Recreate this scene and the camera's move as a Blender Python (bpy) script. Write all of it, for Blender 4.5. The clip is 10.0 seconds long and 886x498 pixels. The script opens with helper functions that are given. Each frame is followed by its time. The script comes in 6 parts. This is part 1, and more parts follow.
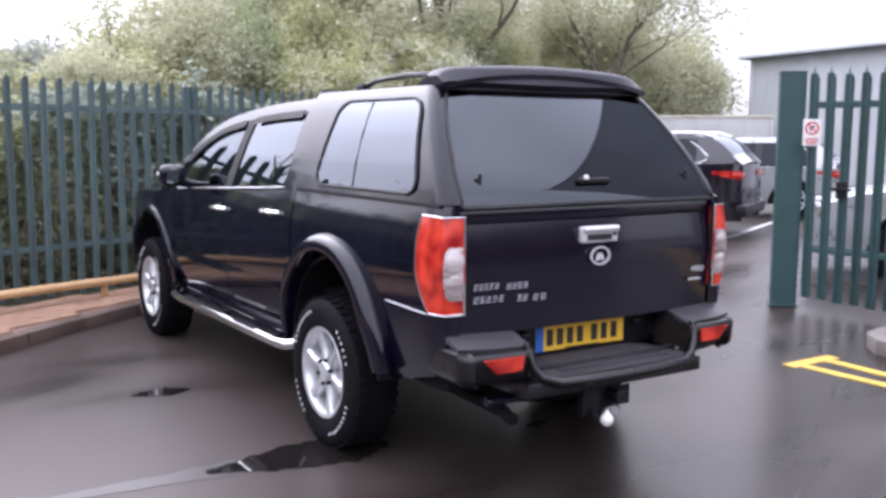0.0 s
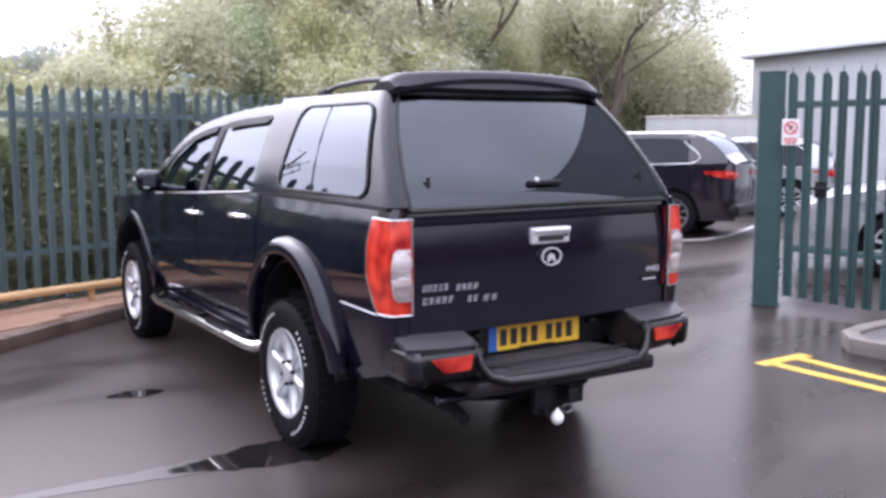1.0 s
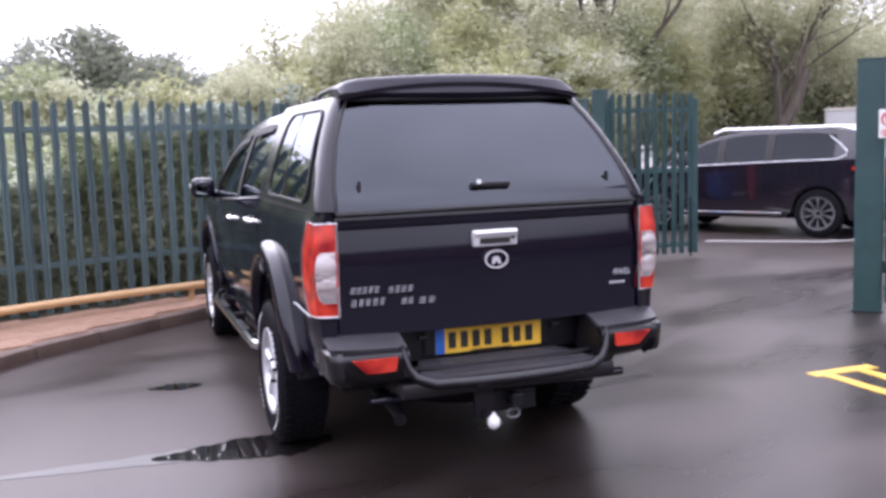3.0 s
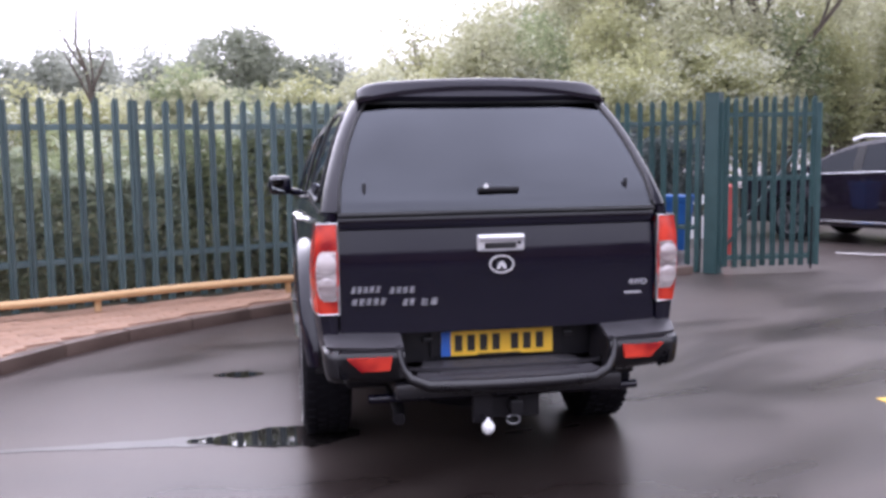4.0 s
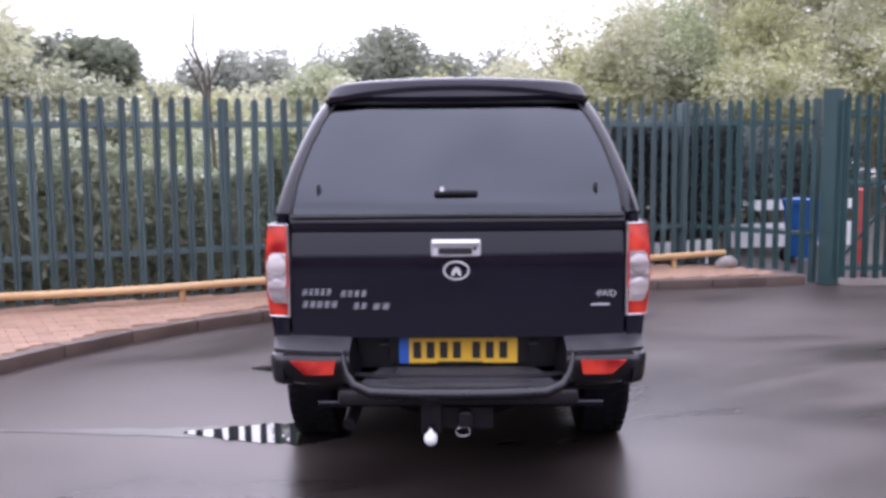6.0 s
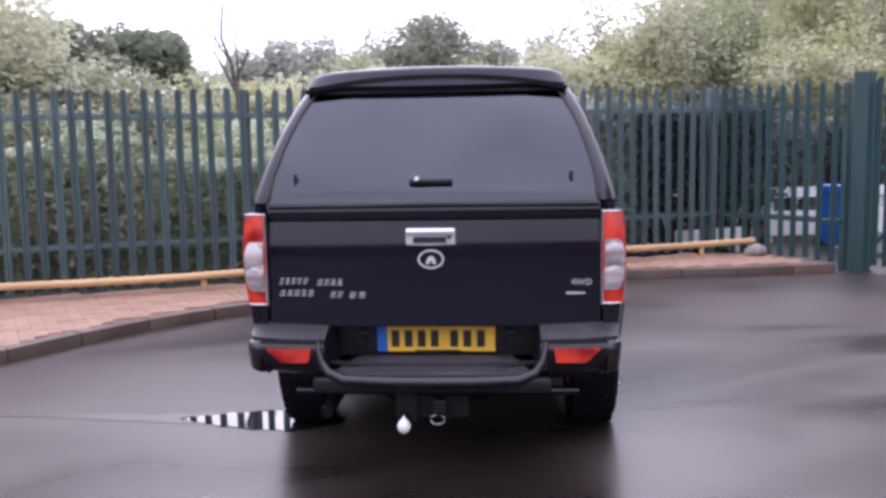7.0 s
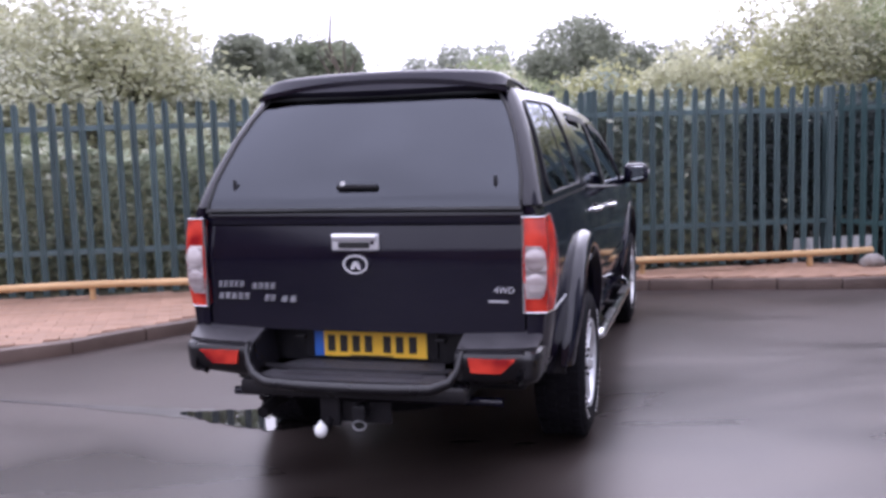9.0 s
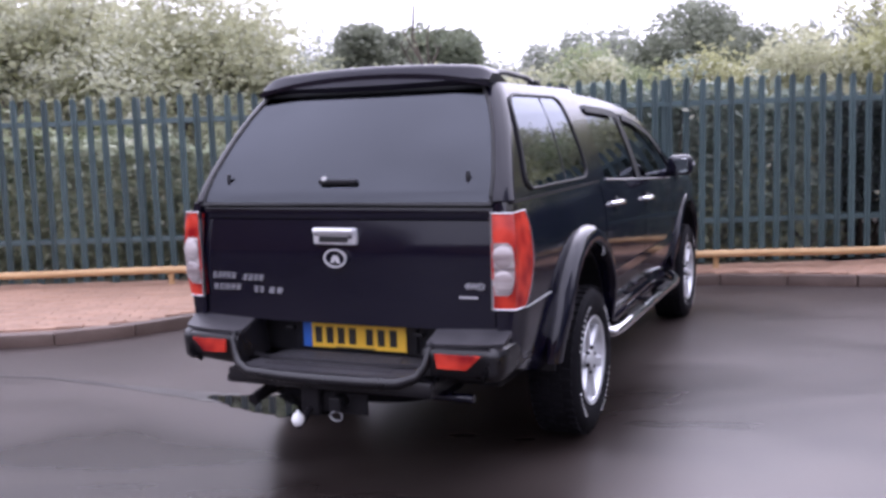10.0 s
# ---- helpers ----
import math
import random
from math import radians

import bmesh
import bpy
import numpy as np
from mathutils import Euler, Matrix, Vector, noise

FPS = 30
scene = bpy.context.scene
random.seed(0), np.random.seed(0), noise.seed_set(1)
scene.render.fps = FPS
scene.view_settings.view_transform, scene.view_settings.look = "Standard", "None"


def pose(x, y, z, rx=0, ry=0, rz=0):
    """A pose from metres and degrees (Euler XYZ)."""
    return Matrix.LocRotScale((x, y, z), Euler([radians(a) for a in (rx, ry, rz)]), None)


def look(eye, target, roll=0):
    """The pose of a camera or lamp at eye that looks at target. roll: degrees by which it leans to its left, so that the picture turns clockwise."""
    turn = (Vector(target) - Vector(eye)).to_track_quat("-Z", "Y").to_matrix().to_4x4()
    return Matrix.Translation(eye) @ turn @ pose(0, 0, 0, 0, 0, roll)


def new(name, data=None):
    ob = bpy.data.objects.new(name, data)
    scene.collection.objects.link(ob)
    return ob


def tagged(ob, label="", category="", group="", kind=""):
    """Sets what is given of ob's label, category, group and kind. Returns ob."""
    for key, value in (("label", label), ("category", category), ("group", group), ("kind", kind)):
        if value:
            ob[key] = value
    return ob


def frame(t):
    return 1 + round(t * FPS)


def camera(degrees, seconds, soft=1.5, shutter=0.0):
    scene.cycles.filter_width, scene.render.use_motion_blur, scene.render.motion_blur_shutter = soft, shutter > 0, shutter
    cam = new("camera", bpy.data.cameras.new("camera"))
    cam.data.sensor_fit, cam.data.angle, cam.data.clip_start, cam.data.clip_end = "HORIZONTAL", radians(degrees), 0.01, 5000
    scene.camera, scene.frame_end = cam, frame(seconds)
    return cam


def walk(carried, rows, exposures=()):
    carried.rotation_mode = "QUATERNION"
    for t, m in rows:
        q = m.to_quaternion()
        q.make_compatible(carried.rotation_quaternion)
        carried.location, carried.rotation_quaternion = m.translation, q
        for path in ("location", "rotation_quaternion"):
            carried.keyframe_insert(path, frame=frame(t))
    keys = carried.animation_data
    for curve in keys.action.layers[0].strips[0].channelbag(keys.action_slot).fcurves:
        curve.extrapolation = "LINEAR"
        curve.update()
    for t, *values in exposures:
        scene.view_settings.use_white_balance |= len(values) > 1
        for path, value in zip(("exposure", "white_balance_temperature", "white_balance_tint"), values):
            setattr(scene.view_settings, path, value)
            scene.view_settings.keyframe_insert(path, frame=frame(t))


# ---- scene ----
cam = camera(50.1, 10.0, 3.2)
PATH = [
    (0, (-3.790, -1.815, 1.520), (-2.159, -0.682, 1.279), 0.31),
    (0.5, (-3.794, -1.855, 1.525), (-2.160, -0.727, 1.286), 0.17),
    (1, (-3.704, -2.065, 1.529), (-2.087, -0.913, 1.292), -0.21),
    (1.5, (-3.591, -2.288, 1.533), (-2.038, -1.050, 1.298), -0.30),
    (2, (-3.387, -2.441, 1.523), (-1.878, -1.151, 1.277), -0.60),
    (2.5, (-3.172, -2.671, 1.512), (-1.715, -1.322, 1.270), -0.60),
    (3, (-2.973, -2.942, 1.518), (-1.639, -1.469, 1.292), -1.76),
    (3.2, (-2.887, -3.033, 1.513), (-1.613, -1.509, 1.281), -1.80),
    (4.5, (-2.157, -3.528, 1.523), (-1.183, -1.795, 1.308), -0.38),
    (5, (-1.898, -3.600, 1.511), (-0.997, -1.830, 1.279), -0.55),
    (5.5, (-1.676, -3.630, 1.518), (-0.886, -1.804, 1.306), -0.62),
    (6, (-1.539, -3.710, 1.534), (-0.808, -1.861, 1.311), -0.49),
    (7.5, (-0.994, -3.861, 1.525), (-0.453, -1.952, 1.274), -1.43),
    (8, (-0.698, -3.913, 1.519), (-0.261, -1.977, 1.273), -1.49),
    (8.5, (-0.391, -4.040, 1.529), (-0.053, -2.083, 1.292), -0.90),
    (9, (-0.122, -4.034, 1.507), (0.110, -2.060, 1.280), -1.66),
    (9.5, (0.175, -4.030, 1.533), (0.283, -2.048, 1.288), -1.60),
    (10, (0.533, -4.075, 1.524), (0.487, -2.091, 1.278), -1.90),
]
walk(cam, [(t, look(eye, target, roll)) for t, eye, target, roll in PATH], [(0, 1.46, 5880, 22), (1.2, 1.51, 5870, 25), (3, 1.48, 5870, 27), (5.5, 1.45, 5820, 28), (6.2, 1.41, 5800, 29), (7.5, 1.26, 5760, 30), (10, 1.25, 5740, 30)])

# ---- daylight: bright overcast sky ----
world = bpy.data.worlds.new("overcast_sky")
scene.world = world
world.use_nodes = True
wn, wl = world.node_tree.nodes, world.node_tree.links
sky = wn.new("ShaderNodeTexSky")
sky.sky_type, sky.sun_disc = "NISHITA", False
sky.sun_elevation, sky.sun_rotation = radians(38), radians(15)
sky.air_density, sky.dust_density, sky.ozone_density = 1.0, 4.0, 1.0
grey = wn.new("ShaderNodeHueSaturation")
grey.inputs["Saturation"].default_value = 0.12
wl.new(sky.outputs["Color"], grey.inputs["Color"])
cloud = wn.new("ShaderNodeGamma")
cloud.inputs["Gamma"].default_value = 0.40
wl.new(grey.outputs["Color"], cloud.inputs["Color"])
# an overcast dome is brightest overhead
way = wn.new("ShaderNodeTexCoord")
axes = wn.new("ShaderNodeSeparateXYZ")
rise = wn.new("ShaderNodeMapRange")
rise.inputs["From Min"].default_value, rise.inputs["From Max"].default_value = 0.0, 1.0
rise.inputs["To Min"].default_value, rise.inputs["To Max"].default_value = 0.60, 2.05
dome = wn.new("ShaderNodeMix")
dome.data_type, dome.blend_type = "RGBA", "MULTIPLY"
dome.inputs["Factor"].default_value = 1.0
wl.new(way.outputs["Generated"], axes.inputs["Vector"])
wl.new(axes.outputs["Z"], rise.inputs["Value"])
wl.new(cloud.outputs["Color"], dome.inputs["A"])
wl.new(rise.outputs["Result"], dome.inputs["B"])
# broken tones in the cloud cover
tone = wn.new("ShaderNodeTexNoise")
tone.inputs["Scale"].default_value, tone.inputs["Detail"].default_value = 2.6, 4.0
wl.new(way.outputs["Generated"], tone.inputs["Vector"])
span = wn.new("ShaderNodeMapRange")
span.inputs["From Min"].default_value, span.inputs["From Max"].default_value = 0.3, 0.7
span.inputs["To Min"].default_value, span.inputs["To Max"].default_value = 0.82, 1.18
wl.new(tone.outputs["Fac"], span.inputs["Value"])
cover = wn.new("ShaderNodeMix")
cover.data_type, cover.blend_type = "RGBA", "MULTIPLY"
cover.inputs["Factor"].default_value = 1.0
wl.new(dome.outputs["Result"], cover.inputs["A"])
wl.new(span.outputs["Result"], cover.inputs["B"])
wl.new(cover.outputs["Result"], wn["Background"].inputs["Color"])
wn["Background"].inputs["Strength"].default_value = 0.45
sun = new("sun", bpy.data.lights.new("sun", "SUN"))
sun.data.energy, sun.data.angle, sun.data.color = 0.12, radians(60), (1.0, 0.96, 0.92)
sun.matrix_basis = look((6, 22, 18), (0, 0, 0))


# ---- materials ----
def material(name, c1, c2, scale=8.0, rough=(0.5, 0.6), bump=0.0, bump_scale=60.0, metal=0.0, coat=0.0, detail=4.0,
             vary=0.0, stretch=(1, 1, 1), fine=0.0, world_space=False, spec=0.5):
    """Two colours mixed by coarse noise, with finer grain, roughness range and relief."""
    m = bpy.data.materials.new(name)
    m.use_nodes = True
    n, l = m.node_tree.nodes, m.node_tree.links
    b = n["Principled BSDF"]
    if world_space:
        co = n.new("ShaderNodeNewGeometry").outputs["Position"]
    else:
        co = n.new("ShaderNodeTexCoord").outputs["Object"]
    mp = n.new("ShaderNodeMapping")
    mp.inputs["Scale"].default_value = stretch
    l.new(co, mp.inputs["Vector"])
    big = n.new("ShaderNodeTexNoise")
    big.inputs["Scale"].default_value, big.inputs["Detail"].default_value = scale, detail
    l.new(mp.outputs["Vector"], big.inputs["Vector"])
    ramp = n.new("ShaderNodeValToRGB")
    ramp.color_ramp.elements[0].position, ramp.color_ramp.elements[1].position = 0.32, 0.68
    ramp.color_ramp.elements[0].color, ramp.color_ramp.elements[1].color = (*c1, 1), (*c2, 1)
    l.new(big.outputs["Fac"], ramp.inputs["Fac"])
    colour = ramp.outputs["Color"]
    grain = n.new("ShaderNodeTexNoise")
    grain.inputs["Scale"].default_value, grain.inputs["Detail"].default_value = bump_scale, 3.0
    l.new(mp.outputs["Vector"], grain.inputs["Vector"])
    if fine > 0:
        mr = n.new("ShaderNodeMapRange")
        mr.inputs["To Min"].default_value, mr.inputs["To Max"].default_value = 1 - fine, 1 + fine
        l.new(grain.outputs["Fac"], mr.inputs["Value"])
        mul = n.new("ShaderNodeMix")
        mul.data_type, mul.blend_type = "RGBA", "MULTIPLY"
        mul.inputs["Factor"].default_value = 1.0
        l.new(colour, mul.inputs["A"])
        l.new(mr.outputs["Result"], mul.inputs["B"])
        colour = mul.outputs["Result"]
    if vary > 0:
        info = n.new("ShaderNodeObjectInfo")
        mr = n.new("ShaderNodeMapRange")
        mr.inputs["To Min"].default_value, mr.inputs["To Max"].default_value = 1 - vary, 1 + vary
        l.new(info.outputs["Random"], mr.inputs["Value"])
        mul = n.new("ShaderNodeMix")
        mul.data_type, mul.blend_type = "RGBA", "MULTIPLY"
        mul.inputs["Factor"].default_value = 1.0
        l.new(colour, mul.inputs["A"])
        l.new(mr.outputs["Result"], mul.inputs["B"])
        colour = mul.outputs["Result"]
    l.new(colour, b.inputs["Base Color"])
    rr = n.new("ShaderNodeMapRange")
    rr.inputs["From Min"].default_value, rr.inputs["From Max"].default_value = 0.3, 0.7
    rr.inputs["To Min"].default_value, rr.inputs["To Max"].default_value = rough
    l.new(big.outputs["Fac"], rr.inputs["Value"])
    l.new(rr.outputs["Result"], b.inputs["Roughness"])
    if bump > 0:
        bp = n.new("ShaderNodeBump")
        bp.inputs["Strength"].default_value, bp.inputs["Distance"].default_value = bump, 0.01
        l.new(grain.outputs["Fac"], bp.inputs["Height"])
        l.new(bp.outputs["Normal"], b.inputs["Normal"])
    b.inputs["Metallic"].default_value = metal
    b.inputs["Coat Weight"].default_value = coat
    b.inputs["Coat Roughness"].default_value = 0.04
    b.inputs["Specular IOR Level"].default_value = spec
    return m


def glass(name, tint, rough=0.0, ior=1.68):
    """A thin tinted pane: clear gloss over what passes through, by Fresnel."""
    m = bpy.data.materials.new(name)
    m.use_nodes = True
    n, l = m.node_tree.nodes, m.node_tree.links
    n.remove(n["Principled BSDF"])
    tr = n.new("ShaderNodeBsdfTransparent")
    tr.inputs["Color"].default_value = (*tint, 1)
    gl = n.new("ShaderNodeBsdfGlossy")
    gl.inputs["Roughness"].default_value = rough
    gl.inputs["Color"].default_value = (0.85, 0.90, 1.0, 1)
    fr = n.new("ShaderNodeFresnel")
    fr.inputs["IOR"].default_value = ior
    mix = n.new("ShaderNodeMixShader")
    l.new(fr.outputs["Fac"], mix.inputs["Fac"])
    l.new(tr.outputs["BSDF"], mix.inputs[1])
    l.new(gl.outputs["BSDF"], mix.inputs[2])
    l.new(mix.outputs["Shader"], n["Material Output"].inputs["Surface"])
    return m


def leaf_material(name, c1, c2, through_light=0.5):
    m = material(name, c1, c2, scale=1.3, rough=(0.5, 0.65), world_space=True, fine=0.25, bump_scale=9.0)
    n, l = m.node_tree.nodes, m.node_tree.links
    out, b = n["Material Output"], n["Principled BSDF"]
    tl = n.new("ShaderNodeBsdfTranslucent")
    src = b.inputs["Base Color"].links[0].from_socket
    geo = n.new("ShaderNodeNewGeometry")
    mr = n.new("ShaderNodeMapRange")
    mr.inputs["To Min"].default_value, mr.inputs["To Max"].default_value = 0.87, 1.15
    l.new(geo.outputs["Random Per Island"], mr.inputs["Value"])
    mul = n.new("ShaderNodeMix")
    mul.data_type, mul.blend_type = "RGBA", "MULTIPLY"
    mul.inputs["Factor"].default_value = 1.0
    l.new(src, mul.inputs["A"])
    l.new(mr.outputs["Result"], mul.inputs["B"])
    l.new(mul.outputs["Result"], b.inputs["Base Color"])
    l.new(mul.outputs["Result"], tl.inputs["Color"])
    mix = n.new("ShaderNodeMixShader")
    mix.inputs["Fac"].default_value = through_light
    l.new(b.outputs["BSDF"], mix.inputs[1])
    l.new(tl.outputs["BSDF"], mix.inputs[2])
    l.new(mix.outputs["Shader"], out.inputs["Surface"])
    return m


def asphalt_material():
    """Wet tarmac: coarse aggregate, a thin film of water, a few soaked dark patches, one broad darker band."""
    m = material("wet_asphalt", (0.041, 0.032, 0.029), (0.061, 0.049, 0.0445), scale=0.5, rough=(0.36, 0.48), bump=0.10,
                 bump_scale=110.0, world_space=True, fine=0.3, detail=6.0, spec=0.36)
    n, l = m.node_tree.nodes, m.node_tree.links
    b = n["Principled BSDF"]
    geo = n.new("ShaderNodeNewGeometry")
    turn = n.new("ShaderNodeMapping")
    turn.inputs["Rotation"].default_value = (0, 0, radians(24))
    turn.inputs["Scale"].default_value = (0.45, 1.1, 1.0)
    l.new(geo.outputs["Position"], turn.inputs["Vector"])
    runs = n.new("ShaderNodeTexNoise")
    runs.inputs["Scale"].default_value, runs.inputs["Detail"].default_value = 1.0, 5.0
    runs.inputs["Distortion"].default_value = 0.5
    l.new(turn.outputs["Vector"], runs.inputs["Vector"])
    # broad band, darker and with less shine, on one side of a slanted line
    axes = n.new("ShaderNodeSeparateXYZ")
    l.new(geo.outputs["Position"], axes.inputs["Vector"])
    near_band = n.new("ShaderNodeMapRange")
    near_band.interpolation_type = "SMOOTHSTEP"
    near_band.inputs["From Min"].default_value, near_band.inputs["From Max"].default_value = 1.25, 0.25
    near_band.inputs["To Max"].default_value = 0.19
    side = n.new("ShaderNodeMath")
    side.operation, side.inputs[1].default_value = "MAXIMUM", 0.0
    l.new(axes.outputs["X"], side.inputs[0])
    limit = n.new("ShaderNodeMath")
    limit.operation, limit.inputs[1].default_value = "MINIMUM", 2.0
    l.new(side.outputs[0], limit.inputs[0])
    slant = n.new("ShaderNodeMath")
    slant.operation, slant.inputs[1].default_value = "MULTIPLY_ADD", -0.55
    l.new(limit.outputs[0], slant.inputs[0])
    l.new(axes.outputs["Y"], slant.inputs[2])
    l.new(slant.outputs[0], near_band.inputs["Value"])
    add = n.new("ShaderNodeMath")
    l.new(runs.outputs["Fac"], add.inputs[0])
    l.new(near_band.outputs["Result"], add.inputs[1])
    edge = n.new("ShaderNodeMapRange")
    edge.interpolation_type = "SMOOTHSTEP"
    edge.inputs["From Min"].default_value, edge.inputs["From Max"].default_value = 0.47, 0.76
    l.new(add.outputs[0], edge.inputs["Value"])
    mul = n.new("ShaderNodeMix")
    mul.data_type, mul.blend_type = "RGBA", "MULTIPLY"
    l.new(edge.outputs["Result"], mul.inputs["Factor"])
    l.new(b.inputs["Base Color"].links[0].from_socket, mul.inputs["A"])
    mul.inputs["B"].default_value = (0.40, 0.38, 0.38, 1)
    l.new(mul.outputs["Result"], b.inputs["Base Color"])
    b.inputs["Specular Tint"].default_value = (1.0, 0.915, 0.85, 1)
    shine = n.new("ShaderNodeMix")
    l.new(edge.outputs["Result"], shine.inputs[0])
    shine.inputs[2].default_value, shine.inputs[3].default_value = 0.345, 0.18
    l.new(shine.outputs[0], b.inputs["Specular IOR Level"])
    wet = n.new("ShaderNodeMix")
    l.new(edge.outputs["Result"], wet.inputs[0])
    l.new(b.inputs["Roughness"].links[0].from_socket, wet.inputs[2])
    wet.inputs[3].default_value = 0.27
    l.new(wet.outputs[0], b.inputs["Roughness"])
    b.inputs["Coat Weight"].default_value = 0.07
    b.inputs["Coat Roughness"].default_value = 0.16
    b.inputs["Coat IOR"].default_value = 1.33
    return m


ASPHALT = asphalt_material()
PAINT = material("black_paint", (0.0033, 0.0028, 0.0098), (0.0046, 0.0039, 0.0122), scale=3, rough=(0.07, 0.12), spec=0.42, coat=0.10)
GELCOAT = material("black_gelcoat", (0.0045, 0.0038, 0.009), (0.0065, 0.0055, 0.012), scale=3, rough=(0.09, 0.15), spec=0.38, coat=0.1)
SATIN = material("satin_black_paint", (0.011, 0.0098, 0.017), (0.016, 0.0145, 0.023), scale=5, rough=(0.28, 0.38), spec=0.26)
BRIGHT = material("bright_chrome", (0.80, 0.80, 0.82), (0.90, 0.90, 0.92), scale=6, rough=(0.20, 0.26), metal=0.55)
PLASTIC = material("black_plastic", (0.0095, 0.009, 0.011), (0.0135, 0.013, 0.0152), scale=14, rough=(0.28, 0.4), bump=0.08, bump_scale=300, spec=0.3)
BUMPER = material("dark_grey_bumper_plastic", (0.006, 0.0055, 0.0072), (0.0095, 0.0088, 0.011), scale=9, rough=(0.26, 0.33), bump=0.04, bump_scale=260, spec=0.55)
RUBBER = material("tyre_rubber", (0.008, 0.0075, 0.0095), (0.0115, 0.011, 0.0132), scale=20, rough=(0.6, 0.75), bump=0.1, bump_scale=200, spec=0.06)
# tread grey, lifted further for sky light on the bumper's upward faces
LIT_TREAD = material("sky_lit_tread_plastic", (0.041, 0.039, 0.044), (0.062, 0.059, 0.065), scale=9, rough=(0.38, 0.5), bump=0.15, bump_scale=180)
SEAL = material("rubber_seal", (0.008, 0.008, 0.009), (0.012, 0.012, 0.012), scale=20, rough=(0.55, 0.65))
CHROME = material("chrome", (0.75, 0.76, 0.78), (0.85, 0.85, 0.86), scale=30, rough=(0.08, 0.16), metal=1.0)
SILVERED = material("silvered_plastic", (0.52, 0.52, 0.54), (0.62, 0.62, 0.64), scale=20, rough=(0.3, 0.4), metal=0.25)
ALLOY = material("silver_alloy", (0.60, 0.61, 0.63), (0.72, 0.73, 0.75), scale=14, rough=(0.30, 0.40), metal=0.6)
MIRROR = material("dimmed_mirror", (0.34, 0.37, 0.37), (0.42, 0.45, 0.45), scale=10, rough=(0.02, 0.04), metal=1.0)
GREYALLOY = material("grey_alloy", (0.20, 0.20, 0.21), (0.30, 0.30, 0.31), scale=14, rough=(0.3, 0.4), metal=0.8)
DARKMETAL = material("dark_metal", (0.012, 0.011, 0.0135), (0.019, 0.0175, 0.0195), scale=18, rough=(0.5, 0.7), metal=0.2, spec=0.2)
CLOTH = material("dark_cloth", (0.02, 0.02, 0.022), (0.03, 0.03, 0.032), scale=40, rough=(0.85, 0.95), bump=0.1, bump_scale=300)
TINT = glass("tinted_glass", (0.035, 0.037, 0.042))
SIDEGLASS = glass("reflective_tinted_glass", (0.035, 0.037, 0.042), 0.0, 2.05)
CARGLASS = glass("dark_car_glass", (0.05, 0.052, 0.058), 0.0, 1.42)
CLEARISH = glass("light_tinted_glass", (0.45, 0.5, 0.5))
RED = material("red_lens", (0.25, 0.006, 0.008), (0.66, 0.050, 0.024), scale=11, detail=1.0, rough=(0.15, 0.25), bump=0.12, bump_scale=90, spec=0.35, coat=0.3)
WHITELENS = material("clear_lens", (0.17, 0.13, 0.13), (0.68, 0.62, 0.61), scale=26, stretch=(0.25, 0.25, 2.0), rough=(0.1, 0.2), coat=1.0, bump=0.2, bump_scale=70)
BOWL = material("lamp_bowl", (0.20, 0.15, 0.15), (0.60, 0.54, 0.53), scale=16, stretch=(0.2, 0.2, 1.6), rough=(0.1, 0.2), coat=1.0, bump=0.2, bump_scale=70)
YELLOW = material("yellow_plate", (0.76, 0.45, 0.03), (0.84, 0.52, 0.045), scale=10, rough=(0.35, 0.45))
BLUE = material("blue_band", (0.02, 0.10, 0.42), (0.03, 0.13, 0.48), scale=10, rough=(0.4, 0.5))
INK = material("black_print", (0.012, 0.011, 0.010), (0.018, 0.016, 0.015), scale=10, rough=(0.5, 0.6))
WHITE = material("white_plastic", (0.75, 0.75, 0.74), (0.82, 0.82, 0.81), scale=20, rough=(0.35, 0.5))
GREEN = material("green_fence_paint", (0.021, 0.054, 0.054), (0.030, 0.070, 0.070), scale=5, rough=(0.38, 0.52), bump=0.05, bump_scale=60, vary=0.18)
# gate green lifted paler: the haze over the long fence is in its colour
FENCE_HAZED = material("hazed_green_fence_paint", (0.052, 0.083, 0.085), (0.070, 0.108, 0.110), scale=5, rough=(0.42, 0.56), bump=0.05, bump_scale=60, vary=0.2)
TIMBER = material("tan_timber", (0.44, 0.27, 0.12), (0.58, 0.38, 0.19), scale=4, rough=(0.5, 0.65), bump=0.25, bump_scale=40, stretch=(0.3, 3, 3), fine=0.25)
BRICK = material("red_paver", (0.265, 0.160, 0.108), (0.36, 0.222, 0.152), scale=6, rough=(0.42, 0.6), bump=0.15, bump_scale=120, vary=0.14, fine=0.2)
BRICKBED = material("paver_joint", (0.165, 0.10, 0.072), (0.23, 0.142, 0.105), scale=5, rough=(0.6, 0.8), bump=0.3, bump_scale=120, world_space=True)
KERB = material("damp_kerb_concrete", (0.082, 0.055, 0.044), (0.126, 0.087, 0.070), scale=3.5, rough=(0.4, 0.6), bump=0.25, bump_scale=90, vary=0.15, fine=0.25, world_space=True)
KERB_PALE = material("pale_kerb_concrete", (0.15, 0.13, 0.12), (0.22, 0.195, 0.18), scale=3.5, rough=(0.4, 0.6), bump=0.25, bump_scale=90, vary=0.12, fine=0.25, world_space=True)
STONE = material("pale_broken_concrete", (0.24, 0.22, 0.205), (0.38, 0.35, 0.33), scale=9, rough=(0.7, 0.85), bump=0.4, bump_scale=40, fine=0.25)
